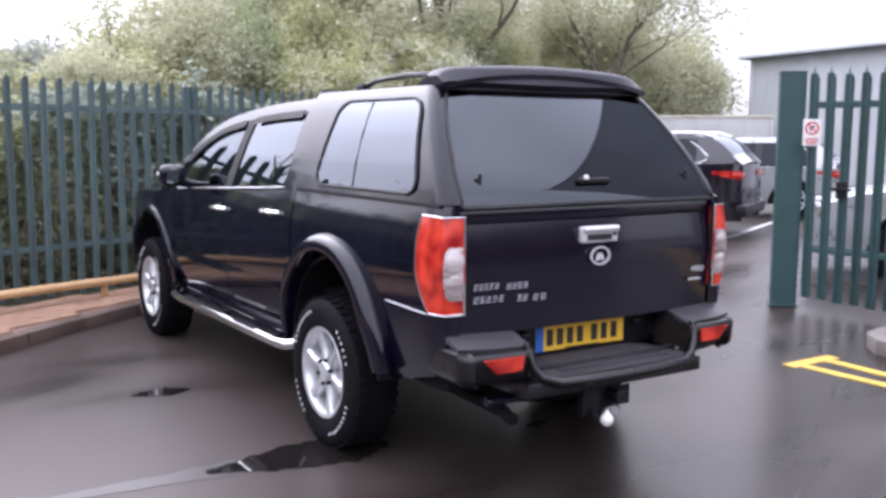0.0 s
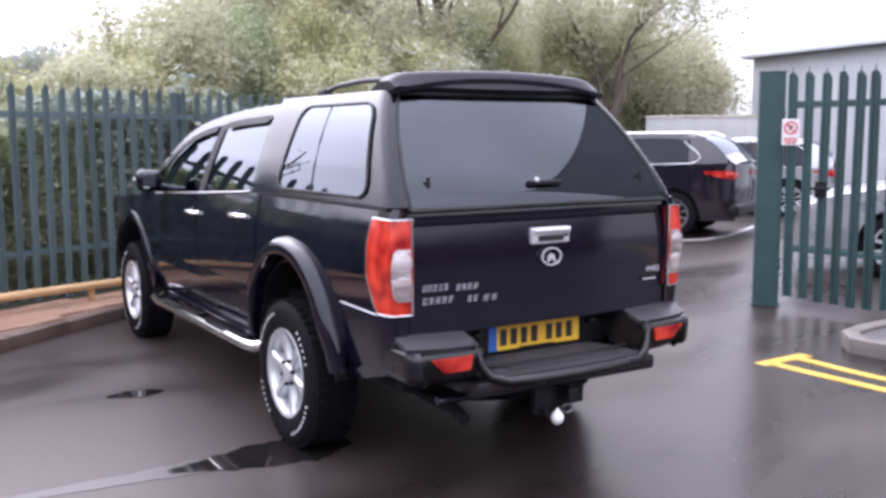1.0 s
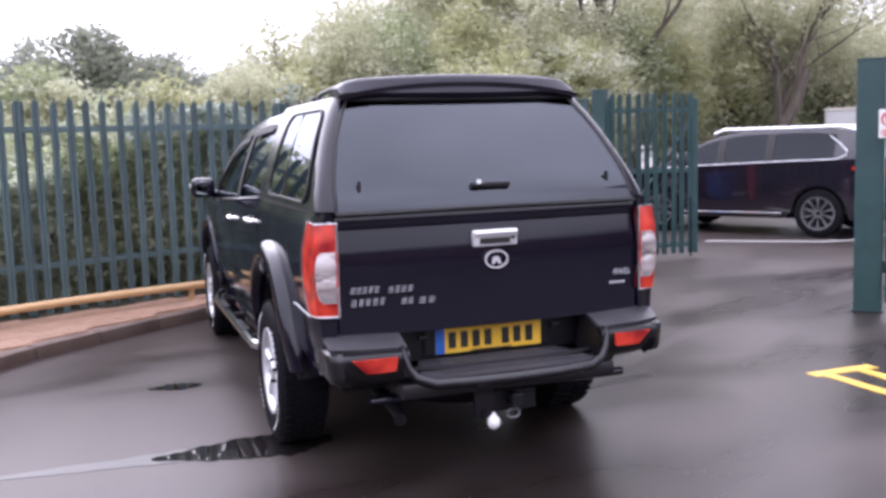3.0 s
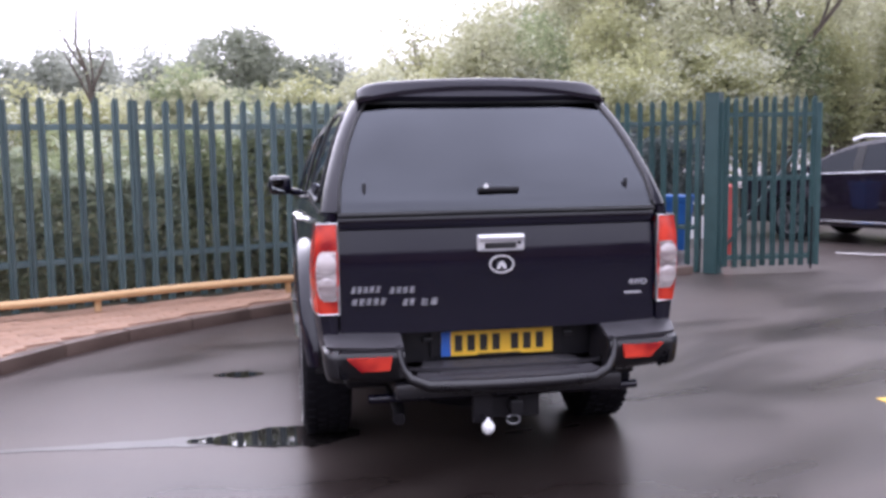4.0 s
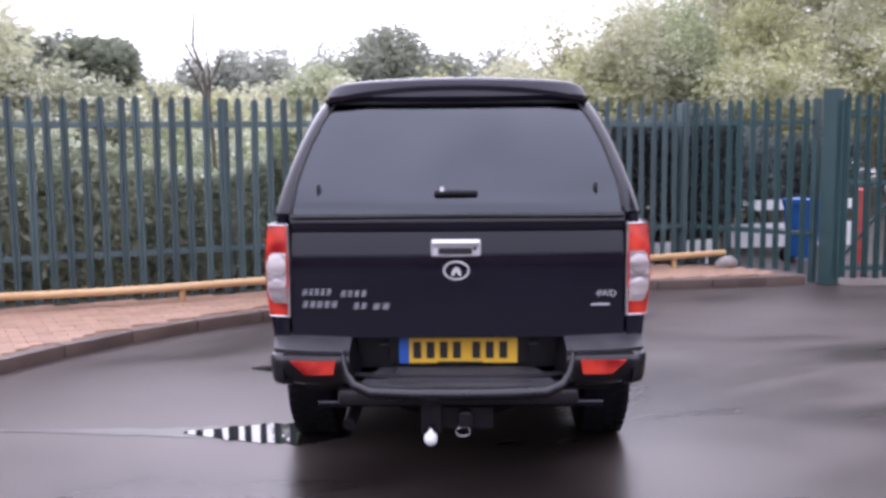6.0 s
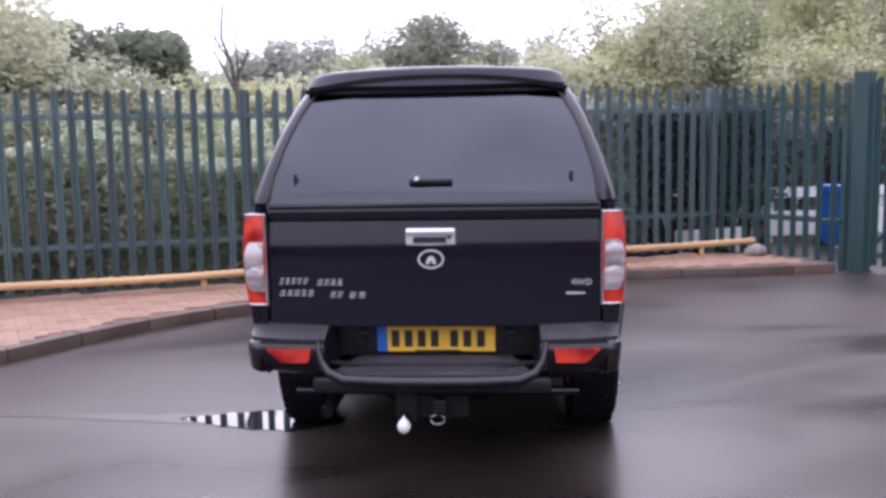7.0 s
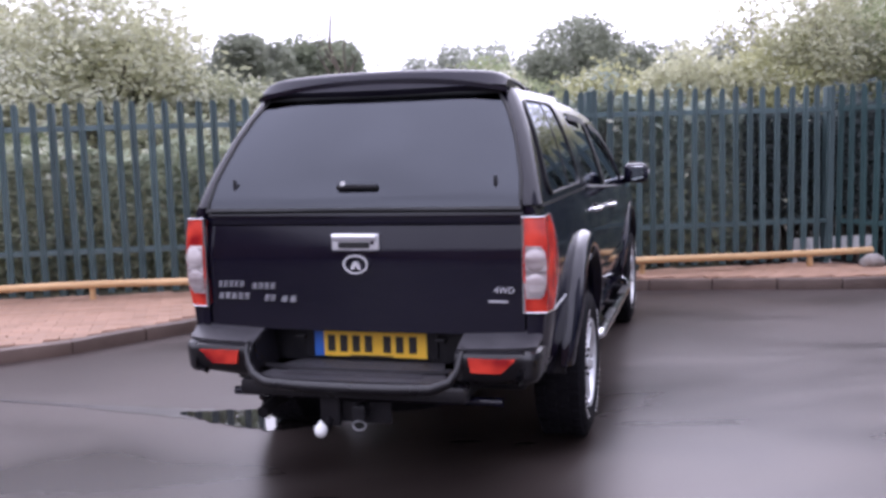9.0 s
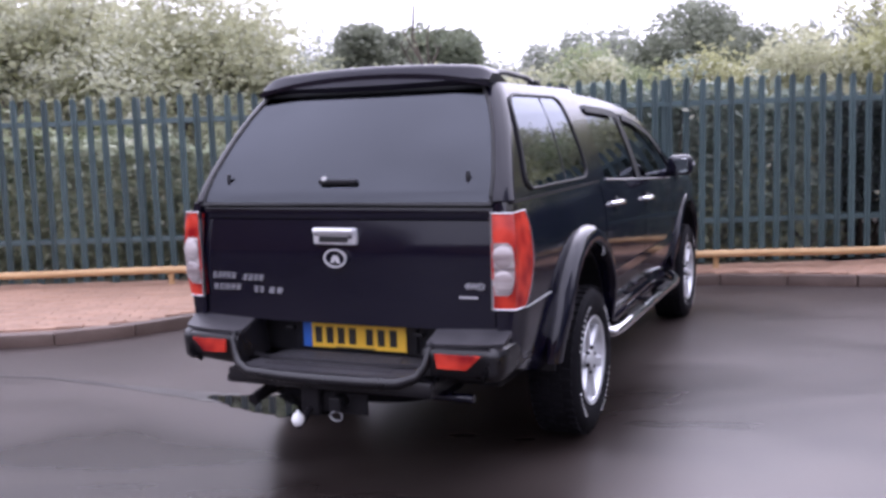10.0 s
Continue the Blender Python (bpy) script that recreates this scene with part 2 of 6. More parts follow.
LINE = material("yellow_road_paint", (0.55, 0.33, 0.035), (0.72, 0.47, 0.07), scale=9, rough=(0.35, 0.5), bump=0.3, bump_scale=110, world_space=True, fine=0.2)
WHITELINE = material("white_road_paint", (0.55, 0.54, 0.53), (0.7, 0.69, 0.68), scale=9, rough=(0.35, 0.5), bump=0.3, bump_scale=110, world_space=True)
SOIL = material("leafy_soil", (0.035, 0.032, 0.02), (0.075, 0.07, 0.04), scale=3, rough=(0.8, 0.95), bump=0.5, bump_scale=30, world_space=True, fine=0.4)
BARK = material("grey_bark", (0.07, 0.055, 0.042), (0.14, 0.115, 0.09), scale=10, rough=(0.8, 0.9), bump=0.4, bump_scale=40, stretch=(1, 1, 0.3))
WATER = material("standing_water", (0.009, 0.008, 0.008), (0.014, 0.012, 0.012), scale=2, rough=(0.01, 0.03), bump=0.012, bump_scale=14, world_space=True, spec=0.7)
FILM = material("water_film", (0.040, 0.034, 0.032), (0.055, 0.047, 0.044), scale=3, rough=(0.30, 0.36), bump=0.03, bump_scale=30, world_space=True, spec=0.66)
CLAD = material("grey_cladding", (0.58, 0.60, 0.63), (0.66, 0.68, 0.71), scale=0.4, rough=(0.4, 0.55), bump=0.05, bump_scale=20, world_space=True)
BODYWHITE = material("white_paint", (0.62, 0.62, 0.62), (0.72, 0.72, 0.71), scale=3, rough=(0.25, 0.35), coat=0.8)
BODYSILVER = material("silver_paint", (0.38, 0.39, 0.41), (0.46, 0.47, 0.48), scale=3, rough=(0.25, 0.35), coat=0.8, metal=0.4)
BOXPANEL = material("off_white_panel", (0.50, 0.50, 0.48), (0.58, 0.58, 0.56), scale=0.9, rough=(0.4, 0.5), fine=0.1)
CREAM = material("cream_paint", (0.66, 0.62, 0.50), (0.72, 0.68, 0.56), scale=3, rough=(0.4, 0.5))
LEAF_OLIVE = leaf_material("olive_leaves", (0.330, 0.338, 0.165), (0.485, 0.482, 0.280))
# leaf colour lifted pale to carry the haze over mid-distance trees
LEAF_HAZE = leaf_material("haze_tinted_grey_green_leaves", (0.395, 0.400, 0.250), (0.550, 0.550, 0.385))
LEAF_GREEN = leaf_material("green_leaves", (0.225, 0.263, 0.144), (0.362, 0.406, 0.231))
# dark undergrowth painted far paler, to carry the haze veil over its gaps
LEAF_DARK = leaf_material("hazed_dark_green_leaves", (0.345, 0.380, 0.265), (0.485, 0.520, 0.370), 0.25)
# one evergreen in two copies; this dark one offsets the corner's open sky light
LEAF_EVERGREEN_DARK = leaf_material("dark_copy_evergreen_leaves", (0.068, 0.086, 0.082), (0.108, 0.131, 0.124))
# pale copy, lifted to make up for shade and haze behind the fence
LEAF_EVERGREEN_PALE = leaf_material("pale_copy_evergreen_leaves", (0.250, 0.297, 0.240), (0.365, 0.415, 0.340), 0.2)
LEAF_GREY = leaf_material("grey_green_leaves", (0.255, 0.270, 0.170), (0.385, 0.400, 0.268))
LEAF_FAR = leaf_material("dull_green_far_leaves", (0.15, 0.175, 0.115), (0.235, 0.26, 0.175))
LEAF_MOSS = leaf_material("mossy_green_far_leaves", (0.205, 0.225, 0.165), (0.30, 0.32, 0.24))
# palest greens, with distance haze mixed into the leaf colour
LEAF_MIST = leaf_material("haze_tinted_far_leaves", (0.30, 0.32, 0.26), (0.42, 0.44, 0.37))
# ivy green lifted with the same veil of haze
LEAF_IVY = leaf_material("hazed_ivy_leaves", (0.335, 0.380, 0.270), (0.465, 0.510, 0.365), 0.25)
BLOSSOM = leaf_material("white_blossom", (0.53, 0.54, 0.41), (0.72, 0.725, 0.60))


# ---- mesh helpers ----
def part(name, bm, mat, parent=None, label="", smooth=False, at=None):
    me = bpy.data.meshes.new(name)
    bm.normal_update()
    bm.to_mesh(me)
    bm.free()
    me.materials.append(mat)
    if smooth:
        for p in me.polygons:
            p.use_smooth = True
        me.set_sharp_from_angle(angle=radians(38))
    ob = new(name, me)
    if parent is not None:
        ob.parent = parent
    if at is not None:
        ob.matrix_basis = at
    if label:
        ob["label"] = label
    return ob


def thing(name, at, label, category, group="", kind=""):
    ob = new(name)
    ob.matrix_basis = at
    return tagged(ob, label, category, group, kind)


def box(bm, c, size, bevel=0.0, rz=0.0, segs=2):
    g = bmesh.ops.create_cube(bm, size=1.0, matrix=pose(*c, 0, 0, rz) @ Matrix.Diagonal((*size, 1)))
    if bevel > 0:
        ed = list({e for v in g["verts"] for e in v.link_edges})
        bmesh.ops.bevel(bm, geom=ed, offset=bevel, segments=segs, affect="EDGES", profile=0.6)
    return bm


def one_box(c, size, bevel=0.0, rz=0.0, segs=2):
    return box(bmesh.new(), c, size, bevel, rz, segs)


def skin(bm, rings, closed=True, caps=True):
    """Quads between rings of equal length."""
    vs = [[bm.verts.new(p) for p in r] for r in rings]
    k = len(vs[0])
    for a, b in zip(vs, vs[1:]):
        for i in range(k if closed else k - 1):
            j = (i + 1) % k
            bm.faces.new((a[i], a[j], b[j], b[i]))
    if caps and closed:
        bm.faces.new(vs[0][::-1])
        bm.faces.new(vs[-1])
    bmesh.ops.recalc_face_normals(bm, faces=bm.faces[:])
    return bm


def tube(bm, pts, radius, segs=10, caps=True):
    """A round bar along points; radius may be one number or one a point."""
    pts = [Vector(p) for p in pts]
    rings = []
    up = Vector((0, 0, 1))
    for i, p in enumerate(pts):
        d = (pts[min(i + 1, len(pts) - 1)] - pts[max(i - 1, 0)]).normalized()
        ref = up if abs(d.dot(up)) < 0.95 else Vector((1, 0, 0))
        s = d.cross(ref).normalized()
        u = s.cross(d)
        r = radius[i] if isinstance(radius, (list, tuple)) else radius
        rings.append([p + (s * math.cos(a) + u * math.sin(a)) * r for a in (2 * math.pi * k / segs for k in range(segs))])
    return skin(bm, rings, True, caps)


def lathe(bm, prof, segs=40, at=Matrix()):
    """Turns (radius, height) pairs round the x axis; the profile is closed."""
    rings = []
    for k in range(segs):
        a = 2 * math.pi * k / segs
        rings.append([at @ Vector((h, r * math.cos(a), r * math.sin(a))) for r, h in prof])
    vs = [[bm.verts.new(p) for p in r] for r in rings]
    n = len(prof)
    for k in range(segs):
        a, b = vs[k], vs[(k + 1) % segs]
        for i in range(n):
            j = (i + 1) % n
            bm.faces.new((a[i], a[j], b[j], b[i]))
    bmesh.ops.recalc_face_normals(bm, faces=bm.faces[:])
    return bm


def slab(bm, fn, ns, nt, thick, centre=(0, 2, 1.0)):
    """A curved sheet with thickness: fn(s, t) for s, t in 0..1 is its outer face; it thickens towards centre."""
    ce = Vector(centre)
    P = [[Vector(fn(i / ns, j / nt)) for j in range(nt + 1)] for i in range(ns + 1)]
    N = []
    for i in range(ns + 1):
        row = []
        for j in range(nt + 1):
            a = P[min(i + 1, ns)][j] - P[max(i - 1, 0)][j]
            b = P[i][min(j + 1, nt)] - P[i][max(j - 1, 0)]
            v = a.cross(b)
            v = v.normalized() if v.length > 1e-9 else Vector((0, 0, 1))
            if v.dot(ce - P[i][j]) > 0:
                v = -v
            row.append(v)
        N.append(row)
    F = [[bm.verts.new(p) for p in row] for row in P]
    B = [[bm.verts.new(P[i][j] - N[i][j] * thick) for j in range(nt + 1)] for i in range(ns + 1)]
    for i in range(ns):
        for j in range(nt):
            bm.faces.new((F[i][j], F[i + 1][j], F[i + 1][j + 1], F[i][j + 1]))
            bm.faces.new((B[i][j], B[i][j + 1], B[i + 1][j + 1], B[i + 1][j]))
    for i in range(ns):
        bm.faces.new((F[i][0], B[i][0], B[i + 1][0], F[i + 1][0]))
        bm.faces.new((F[i][nt], F[i + 1][nt], B[i + 1][nt], B[i][nt]))
    for j in range(nt):
        bm.faces.new((F[0][j], F[0][j + 1], B[0][j + 1], B[0][j]))
        bm.faces.new((F[ns][j], B[ns][j], B[ns][j + 1], F[ns][j + 1]))
    bmesh.ops.recalc_face_normals(bm, faces=bm.faces[:])
    return bm


def lerp(a, b, t):
    return a + (b - a) * t


def table(rows, v):
    """Straight-line interpolation in rows of (v, value)."""
    if v <= rows[0][0]:
        return rows[0][1]
    for (a, p), (b, q) in zip(rows, rows[1:]):
        if v <= b:
            return lerp(p, q, (v - a) / (b - a))
    return rows[-1][1]


def smooth(rows, v, h=0.06):
    return sum(table(rows, v + h * k) for k in (-1, -0.5, 0, 0.5, 1)) / 5


def letters(body, size, mat, parent, at, label=""):
    """Raised letters in the built-in font, turned into a mesh."""
    cu = bpy.data.curves.new("lettering", "FONT")
    cu.body, cu.size, cu.extrude, cu.align_x, cu.align_y = body, size, 0.002, "CENTER", "CENTER"
    tmp = new("lettering_curve", cu)
    me = bpy.data.meshes.new_from_object(tmp.evaluated_get(bpy.context.evaluated_depsgraph_get()))
    bpy.data.objects.remove(tmp)
    me.materials.clear()
    me.materials.append(mat)
    ob = new("lettering", me)
    ob.parent, ob.matrix_basis = parent, at
    if label:
        ob["label"] = label
    return ob


# ---- ground, pavement, kerbs ----
def plate_mesh(pts, z0, z1):
    bm = bmesh.new()
    lo = [bm.verts.new((x, y, z0)) for x, y in pts]
    hi = [bm.verts.new((x, y, z1)) for x, y in pts]
    bm.faces.new(hi)
    bm.faces.new(lo[::-1])
    for i in range(len(pts)):
        j = (i + 1) % len(pts)
        bm.faces.new((lo[i], lo[j], hi[j], hi[i]))
    bmesh.ops.recalc_face_normals(bm, faces=bm.faces[:])
    return bm


bm = bmesh.new()
bmesh.ops.create_grid(bm, x_segments=40, y_segments=40, size=600)
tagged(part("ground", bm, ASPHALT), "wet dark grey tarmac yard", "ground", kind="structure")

# kerb line in front of the fence, from the yard's edge round the bay
KERB_LINE = [(-14.0, 2.55), (-6.0, 2.72), (-3.0, 2.87), (-2.5, 2.97), (-2.12, 3.17), (-1.62, 3.58), (-1.05, 3.98), (-0.5, 4.25), (0.1, 4.43),
             (0.7, 4.60), (1.4, 4.76), (2.2, 4.84), (2.9, 4.80), (3.6, 4.64), (4.3, 4.43), (5.0, 4.27), (5.75, 4.18)]


def kerb_y(x):
    return table(KERB_LINE, x)


def resample(line, step):
    out, carry = [Vector((*line[0], 0))], 0.0
    for a, b in zip(line, line[1:]):
        a, b = Vector((*a, 0)), Vector((*b, 0))
        d, n = (b - a).length, (b - a).normalized()
        s = step - carry
        while s < d:
            out.append(a + n * s)
            s += step
        carry = d - (s - step)
    out.append(Vector((*line[-1], 0)))
    return out


pavement = thing("pavement", pose(0, 0, 0), "raised red block-paved strip along the fence, damp", "pavement", kind="structure")
outline = [(x, y + 0.10) for x, y in KERB_LINE] + [(5.6, 4.8), (5.25, 5.5), (-14, 5.5)]
part("paver_bed", plate_mesh(outline, 0.0, 0.086), BRICKBED, pavement)

kerb = thing("kerb", pose(0, 0, 0), "dark damp concrete kerb stones edging the brick strip", "kerb", kind="structure")


def kerb_stones(line, parent, h=0.10, w=0.12, step=0.6, side=1, mat=KERB):
    pts = resample(line, step)
    for a, b in zip(pts, pts[1:]):
        d = b - a
        if d.length < 0.08:
            continue
        bm = one_box((0, 0, h / 2 - 0.02), (d.length - 0.006, w, h + 0.04), 0.018)
        ang = math.degrees(math.atan2(d.y, d.x))
        off = Vector((-d.y, d.x, 0)).normalized() * (w / 2 * side)
        part("kerb_stone", bm, mat, parent, smooth=True, at=pose(*((a + b) / 2 + off), 0, random.uniform(-0.4, 0.4), ang))


kerb_stones(KERB_LINE, kerb)

# second kerb: rounded island by the yard gate
island = [(9.0, -2.0), (6.0, -1.22), (4.8, -0.90), (4.1, -0.64), (3.72, -0.50), (3.46, -0.47), (3.29, -0.58), (3.20, -0.80), (3.10, -1.2), (3.16, -1.9), (3.32, -2.6), (3.75, -4.0), (4.9, -7.5), (8.5, -18.0)]
isl = thing("kerb_island", pose(0, 0, 0), "rounded concrete kerb round the footway beside the gate", "kerb", kind="structure")
kerb_stones(island[::-1], isl, h=0.11, step=0.30, side=-1, mat=KERB_PALE)
part("footway", plate_mesh([(x + 0.1, y - 0.02) for x, y in island] + [(9.0, -18.02)], 0.0, 0.085),
     material("damp_footway", (0.075, 0.068, 0.07), (0.12, 0.11, 0.11), scale=1.5, rough=(0.3, 0.45), bump=0.3, bump_scale=100, world_space=True, fine=0.25), isl)

# ---- painted lines ----
marking = thing("road_marking", pose(2.60, -0.19, 0.0), "double yellow line with end bar painted on wet tarmac", "road marking", kind="structure")


def strip(pts, w, z=0.004):
    bm = bmesh.new()
    rings = []
    for i, p in enumerate(pts):
        a, b = Vector((*pts[max(i - 1, 0)], 0)), Vector((*pts[min(i + 1, len(pts) - 1)], 0))
        d = (b - a).normalized()
        n = Vector((-d.y, d.x, 0)) * (w / 2)
        q = Vector((*p, 0))
        rings.append([q + n, q - n, q - n + Vector((0, 0, z)), q + n + Vector((0, 0, z))])
    return skin(bm, rings)


part("end_bar", strip([(-0.02, 0.0), (0.22, -0.09), (0.44, -0.18)], 0.10), LINE, marking)
part("painted_line", strip([(0.05, -0.07), (-0.12, -0.5), (-0.31, -1.0), (-0.36, -1.4), (-0.25, -2.1), (0.15, -3.6), (1.4, -7.4), (5.0, -18.0)], 0.085), LINE, marking)
part("painted_line", strip([(0.30, -0.18), (0.12, -0.56), (-0.07, -1.05), (-0.12, -1.44), (-0.01, -2.1), (0.39, -3.6), (1.64, -7.4), (5.24, -18.0)], 0.085), LINE, marking)
bays = thing("bay_line", pose(0, 0, 0), "worn white parking bay line on wet tarmac", "road marking", kind="structure")
part("painted_line", strip([(8.75, 4.45), (9.2, 3.62), (9.5, 3.1), (9.8, 2.85), (10.5, 2.74), (12.1, 2.86), (13.4, 2.93)], 0.09), WHITELINE, bays)
part("painted_line", strip([(12.0, 7.4), (14.2, 5.1)], 0.10), WHITELINE, bays)


# ---- puddles ----
def puddle(path, widths, label, seed, mat=WATER):
    rnd = random.Random(seed)
    bm = bmesh.new()
    pts, ws = [], []
    n = 40
    for i in range(n + 1):
        u = i / n * (len(path) - 1)
        k = min(int(u), len(path) - 2)
        f = u - k
        pts.append(Vector((lerp(path[k][0], path[k + 1][0], f), lerp(path[k][1], path[k + 1][1], f), 0)))
        ws.append(lerp(widths[k], widths[k + 1], f) * (1 + 0.3 * noise.noise((i * 0.35, seed, 0))))
    lo = []
    hi = []
    for i, p in enumerate(pts):
        d = (pts[min(i + 1, n)] - pts[max(i - 1, 0)]).normalized()
        s = Vector((-d.y, d.x, 0)) * ws[i]
        j = Vector((0, 0, 0.004 if mat is WATER else 0.0022))
        lo.append(bm.verts.new(p - s + j))
        hi.append(bm.verts.new(p + s * (0.9 + 0.35 * noise.noise((i * 0.4, seed, 5))) + j))
    for i in range(n):
        bm.faces.new((lo[i], lo[i + 1], hi[i + 1], hi[i]))
    r = bmesh.ops.extrude_face_region(bm, geom=bm.faces[:])
    bmesh.ops.translate(bm, verts=[v for v in r["geom"] if isinstance(v, bmesh.types.BMVert)], vec=(0, 0, -0.0021))
    bmesh.ops.recalc_face_normals(bm, faces=bm.faces[:])
    return tagged(part("puddle", bm, mat), label, "puddle", kind="structure")


puddle([(-3.4, 2.25), (-2.2, 1.95), (-1.65, 1.70), (-1.2, 1.49), (-0.86, 1.34)], [0.012, 0.02, 0.032, 0.07, 0.10], "thin run of rainwater lying on the tarmac", 3, FILM)
puddle([(-1.02, 1.40), (-0.85, 1.32), (-0.6, 1.22), (-0.35, 1.10), (-0.2, 1.02)], [0.02, 0.09, 0.19, 0.18, 0.05], "shallow puddle mirroring the fence beside the rear tyre", 5)
puddle([(-0.42, 2.72), (-0.30, 2.67), (-0.22, 2.62), (-0.12, 2.57)], [0.015, 0.08, 0.09, 0.015], "small puddle on the tarmac", 8)

# ---- ground behind the fence ----
bm = bmesh.new()
bmesh.ops.create_grid(bm, x_segments=60, y_segments=40, size=0.5, matrix=pose(-14, 30, 0) @ Matrix.Diagonal((68, 49.0, 1, 1)))
for v in bm.verts:
    v.co.z = 0.1 + 0.35 * max(0, min(1, (v.co.y - 7) / 8)) + 0.1 * noise.noise(v.co * 0.6)
    if v.co.y < 5.7:
        v.co.z = 0.07
    if v.co.x > 4.7 and v.co.y < 11.0:
        v.co.z = -0.4
tagged(part("bank", bm, SOIL, smooth=True), "overgrown leafy bank behind the fence", "ground", kind="structure")


# ---- palisade fence ----
def pale_mesh(h, mat, w=0.07):
    """One corrugated steel pale with a three-pointed head."""
    prof = [(-w / 2, 0.010), (-w * 0.28, -0.010), (-w * 0.1, -0.004), (0.0, 0.006), (w * 0.1, -0.004), (w * 0.28, -0.010), (w / 2, 0.010)]
    top = [h - 0.10, h - 0.05, h - 0.065, h, h - 0.065, h - 0.05, h - 0.10]
    me = bpy.data.meshes.new("pale")
    v, f = [], []
    n = len(prof)
    for dy in (0.0, 0.005):
        for z in (0, 1):
            for (x, y), t in zip(prof, top):
                v.append((x, y + dy, 0.0 if z == 0 else t))
    for i in range(n - 1):
        f.append((i, i + 1, n + i + 1, n + i))
        f.append((2 * n + i, 3 * n + i, 3 * n + i + 1, 2 * n + i + 1))
        f.append((n + i, n + i + 1, 3 * n + i + 1, 3 * n + i))
    f.append((0, n, 3 * n, 2 * n))
    f.append((n - 1, 3 * n - 1, 4 * n - 1, 2 * n - 1))
    me.from_pydata(v, [], f)
    me.update()
    me.materials.append(mat)
    return me


PALES = {m.name: pale_mesh(1.93, m) for m in (GREEN, FENCE_HAZED)}


def fence_run(name, a, b, label, top=2.03, low=0.10, spacing=0.155, posts=2.75, kind="structure", category="fence", rails=(0.42, 1.62), end_posts=True, rnd=random.Random(4), paint=GREEN, wide=1.0):
    """Pales, rails and posts between two plan points; local x runs along it."""
    a, b = Vector((*a, 0)), Vector((*b, 0))
    length = (b - a).length
    ang = math.degrees(math.atan2(b.y - a.y, b.x - a.x))
    root = thing(name, pose(a.x, a.y, 0, 0, 0, ang), label, category, kind=kind)
    sc = (top - low) / 1.93
    k = int(length / spacing)
    for i in range(k + 1):
        ob = new("pale", PALES[paint.name])
        ob.parent = root
        ob.matrix_basis = pose(0.04 + i * spacing + rnd.uniform(-0.006, 0.006), -0.035, low + rnd.uniform(-0.012, 0.012), rnd.uniform(-0.3, 0.3), rnd.uniform(-0.5, 0.5), rnd.uniform(-4, 4)) @ Matrix.Diagonal((wide, 1, sc, 1))
    for z in rails:
        bm = one_box((length / 2, -0.008, low + z * sc), (length, 0.045, 0.045), 0.004)
        box(bm, (length / 2, 0.012, low + z * sc + 0.02), (length, 0.006, 0.03))
        part("rail", bm, paint, root)
    if posts:
        m = max(1, round(length / posts))
        for i in range(0 if end_posts else 1, m + 1):
            bm = one_box((i * length / m, 0.055, (top - 0.06) / 2), (0.055, 0.10, top - 0.06), 0.004)
            part("post", bm, paint, root)
    return root


fence_run("palisade_fence", (-13.5, 5.36), (5.28, 5.74), "tall dark slate-green steel palisade fence with pointed pales", paint=FENCE_HAZED)
fence_run("palisade_fence_return", (5.34, 5.66), (5.88, 4.28), "short return of dark green palisade fence to the gatepost", spacing=0.15, end_posts=False)
side_fence = fence_run("palisade_fence_side", (4.84, 0.30), (3.75, -3.3), "dark green palisade fence beside the gateway", spacing=0.148, top=2.10, end_posts=False, wide=1.25)

part("latch_plate", one_box((0.35, -0.070, 1.065), (0.10, 0.012, 0.14), 0.003), DARKMETAL, side_fence, "dark steel latch plate")
part("latch_bolt", tube(bmesh.new(), [(0.27, -0.088, 1.075), (0.44, -0.088, 1.075)], 0.011), DARKMETAL, side_fence, "sliding latch bolt")


def gate_post(x, y, w, h, rz, label):
    g = thing("gatepost", pose(x, y, 0, 0, 0, rz), label, "gatepost", group="gateposts")
    part("shaft", one_box((0, 0, h / 2), (w, w, h), 0.008), GREEN, g)
    part("cap", one_box((0, 0, h + 0.006), (w + 0.012, w + 0.012, 0.012), 0.004), GREEN, g)
    for z in (0.35, 1.7):
        part("hinge", tube(bmesh.new(), [(w / 2 + 0.015, -w / 2, z - 0.05), (w / 2 + 0.015, -w / 2, z + 0.05)], 0.022), DARKMETAL, g)
    part("foot", one_box((0, 0, 0.01), (w + 0.03, w + 0.03, 0.012), 0.003), GREEN, g)
    return g


gate_post(4.935, 0.495, 0.215, 2.07, 20, "thick square dark green steel gatepost with flat cap")
gate_post(5.98, 4.12, 0.16, 2.05, 20, "square dark green steel gatepost by the brick strip")


def gate_leaf(a, b, top, low, label):
    g = fence_run("gate_leaf", a, b, label, top=top, low=low, spacing=0.115, posts=0, kind="", category="gate", rails=(0.10, 0.98, 1.68))
    a, b = Vector((*a, 0)), Vector((*b, 0))
    ln = (b - a).length
    for x in (0.0, ln):
        part("stile", one_box((x, 0.0, (top + low) / 2 - 0.06), (0.06, 0.06, top - low - 0.12), 0.005), GREEN, g)
    part("drop_bolt", tube(bmesh.new(), [(ln - 0.08, -0.05, 0.03), (ln - 0.08, -0.05, 0.75)], 0.011), DARKMETAL, g)
    bm = tube(bmesh.new(), [(0.05, 0.03, low + 0.2), (ln - 0.05, 0.03, top - 0.42)], 0.016)
    part("brace", bm, GREEN, g)
    return g


gate_leaf((6.06, 4.07), (7.09, 3.565), 2.06, 0.07, "open dark green palisade gate leaf swung back into the yard")

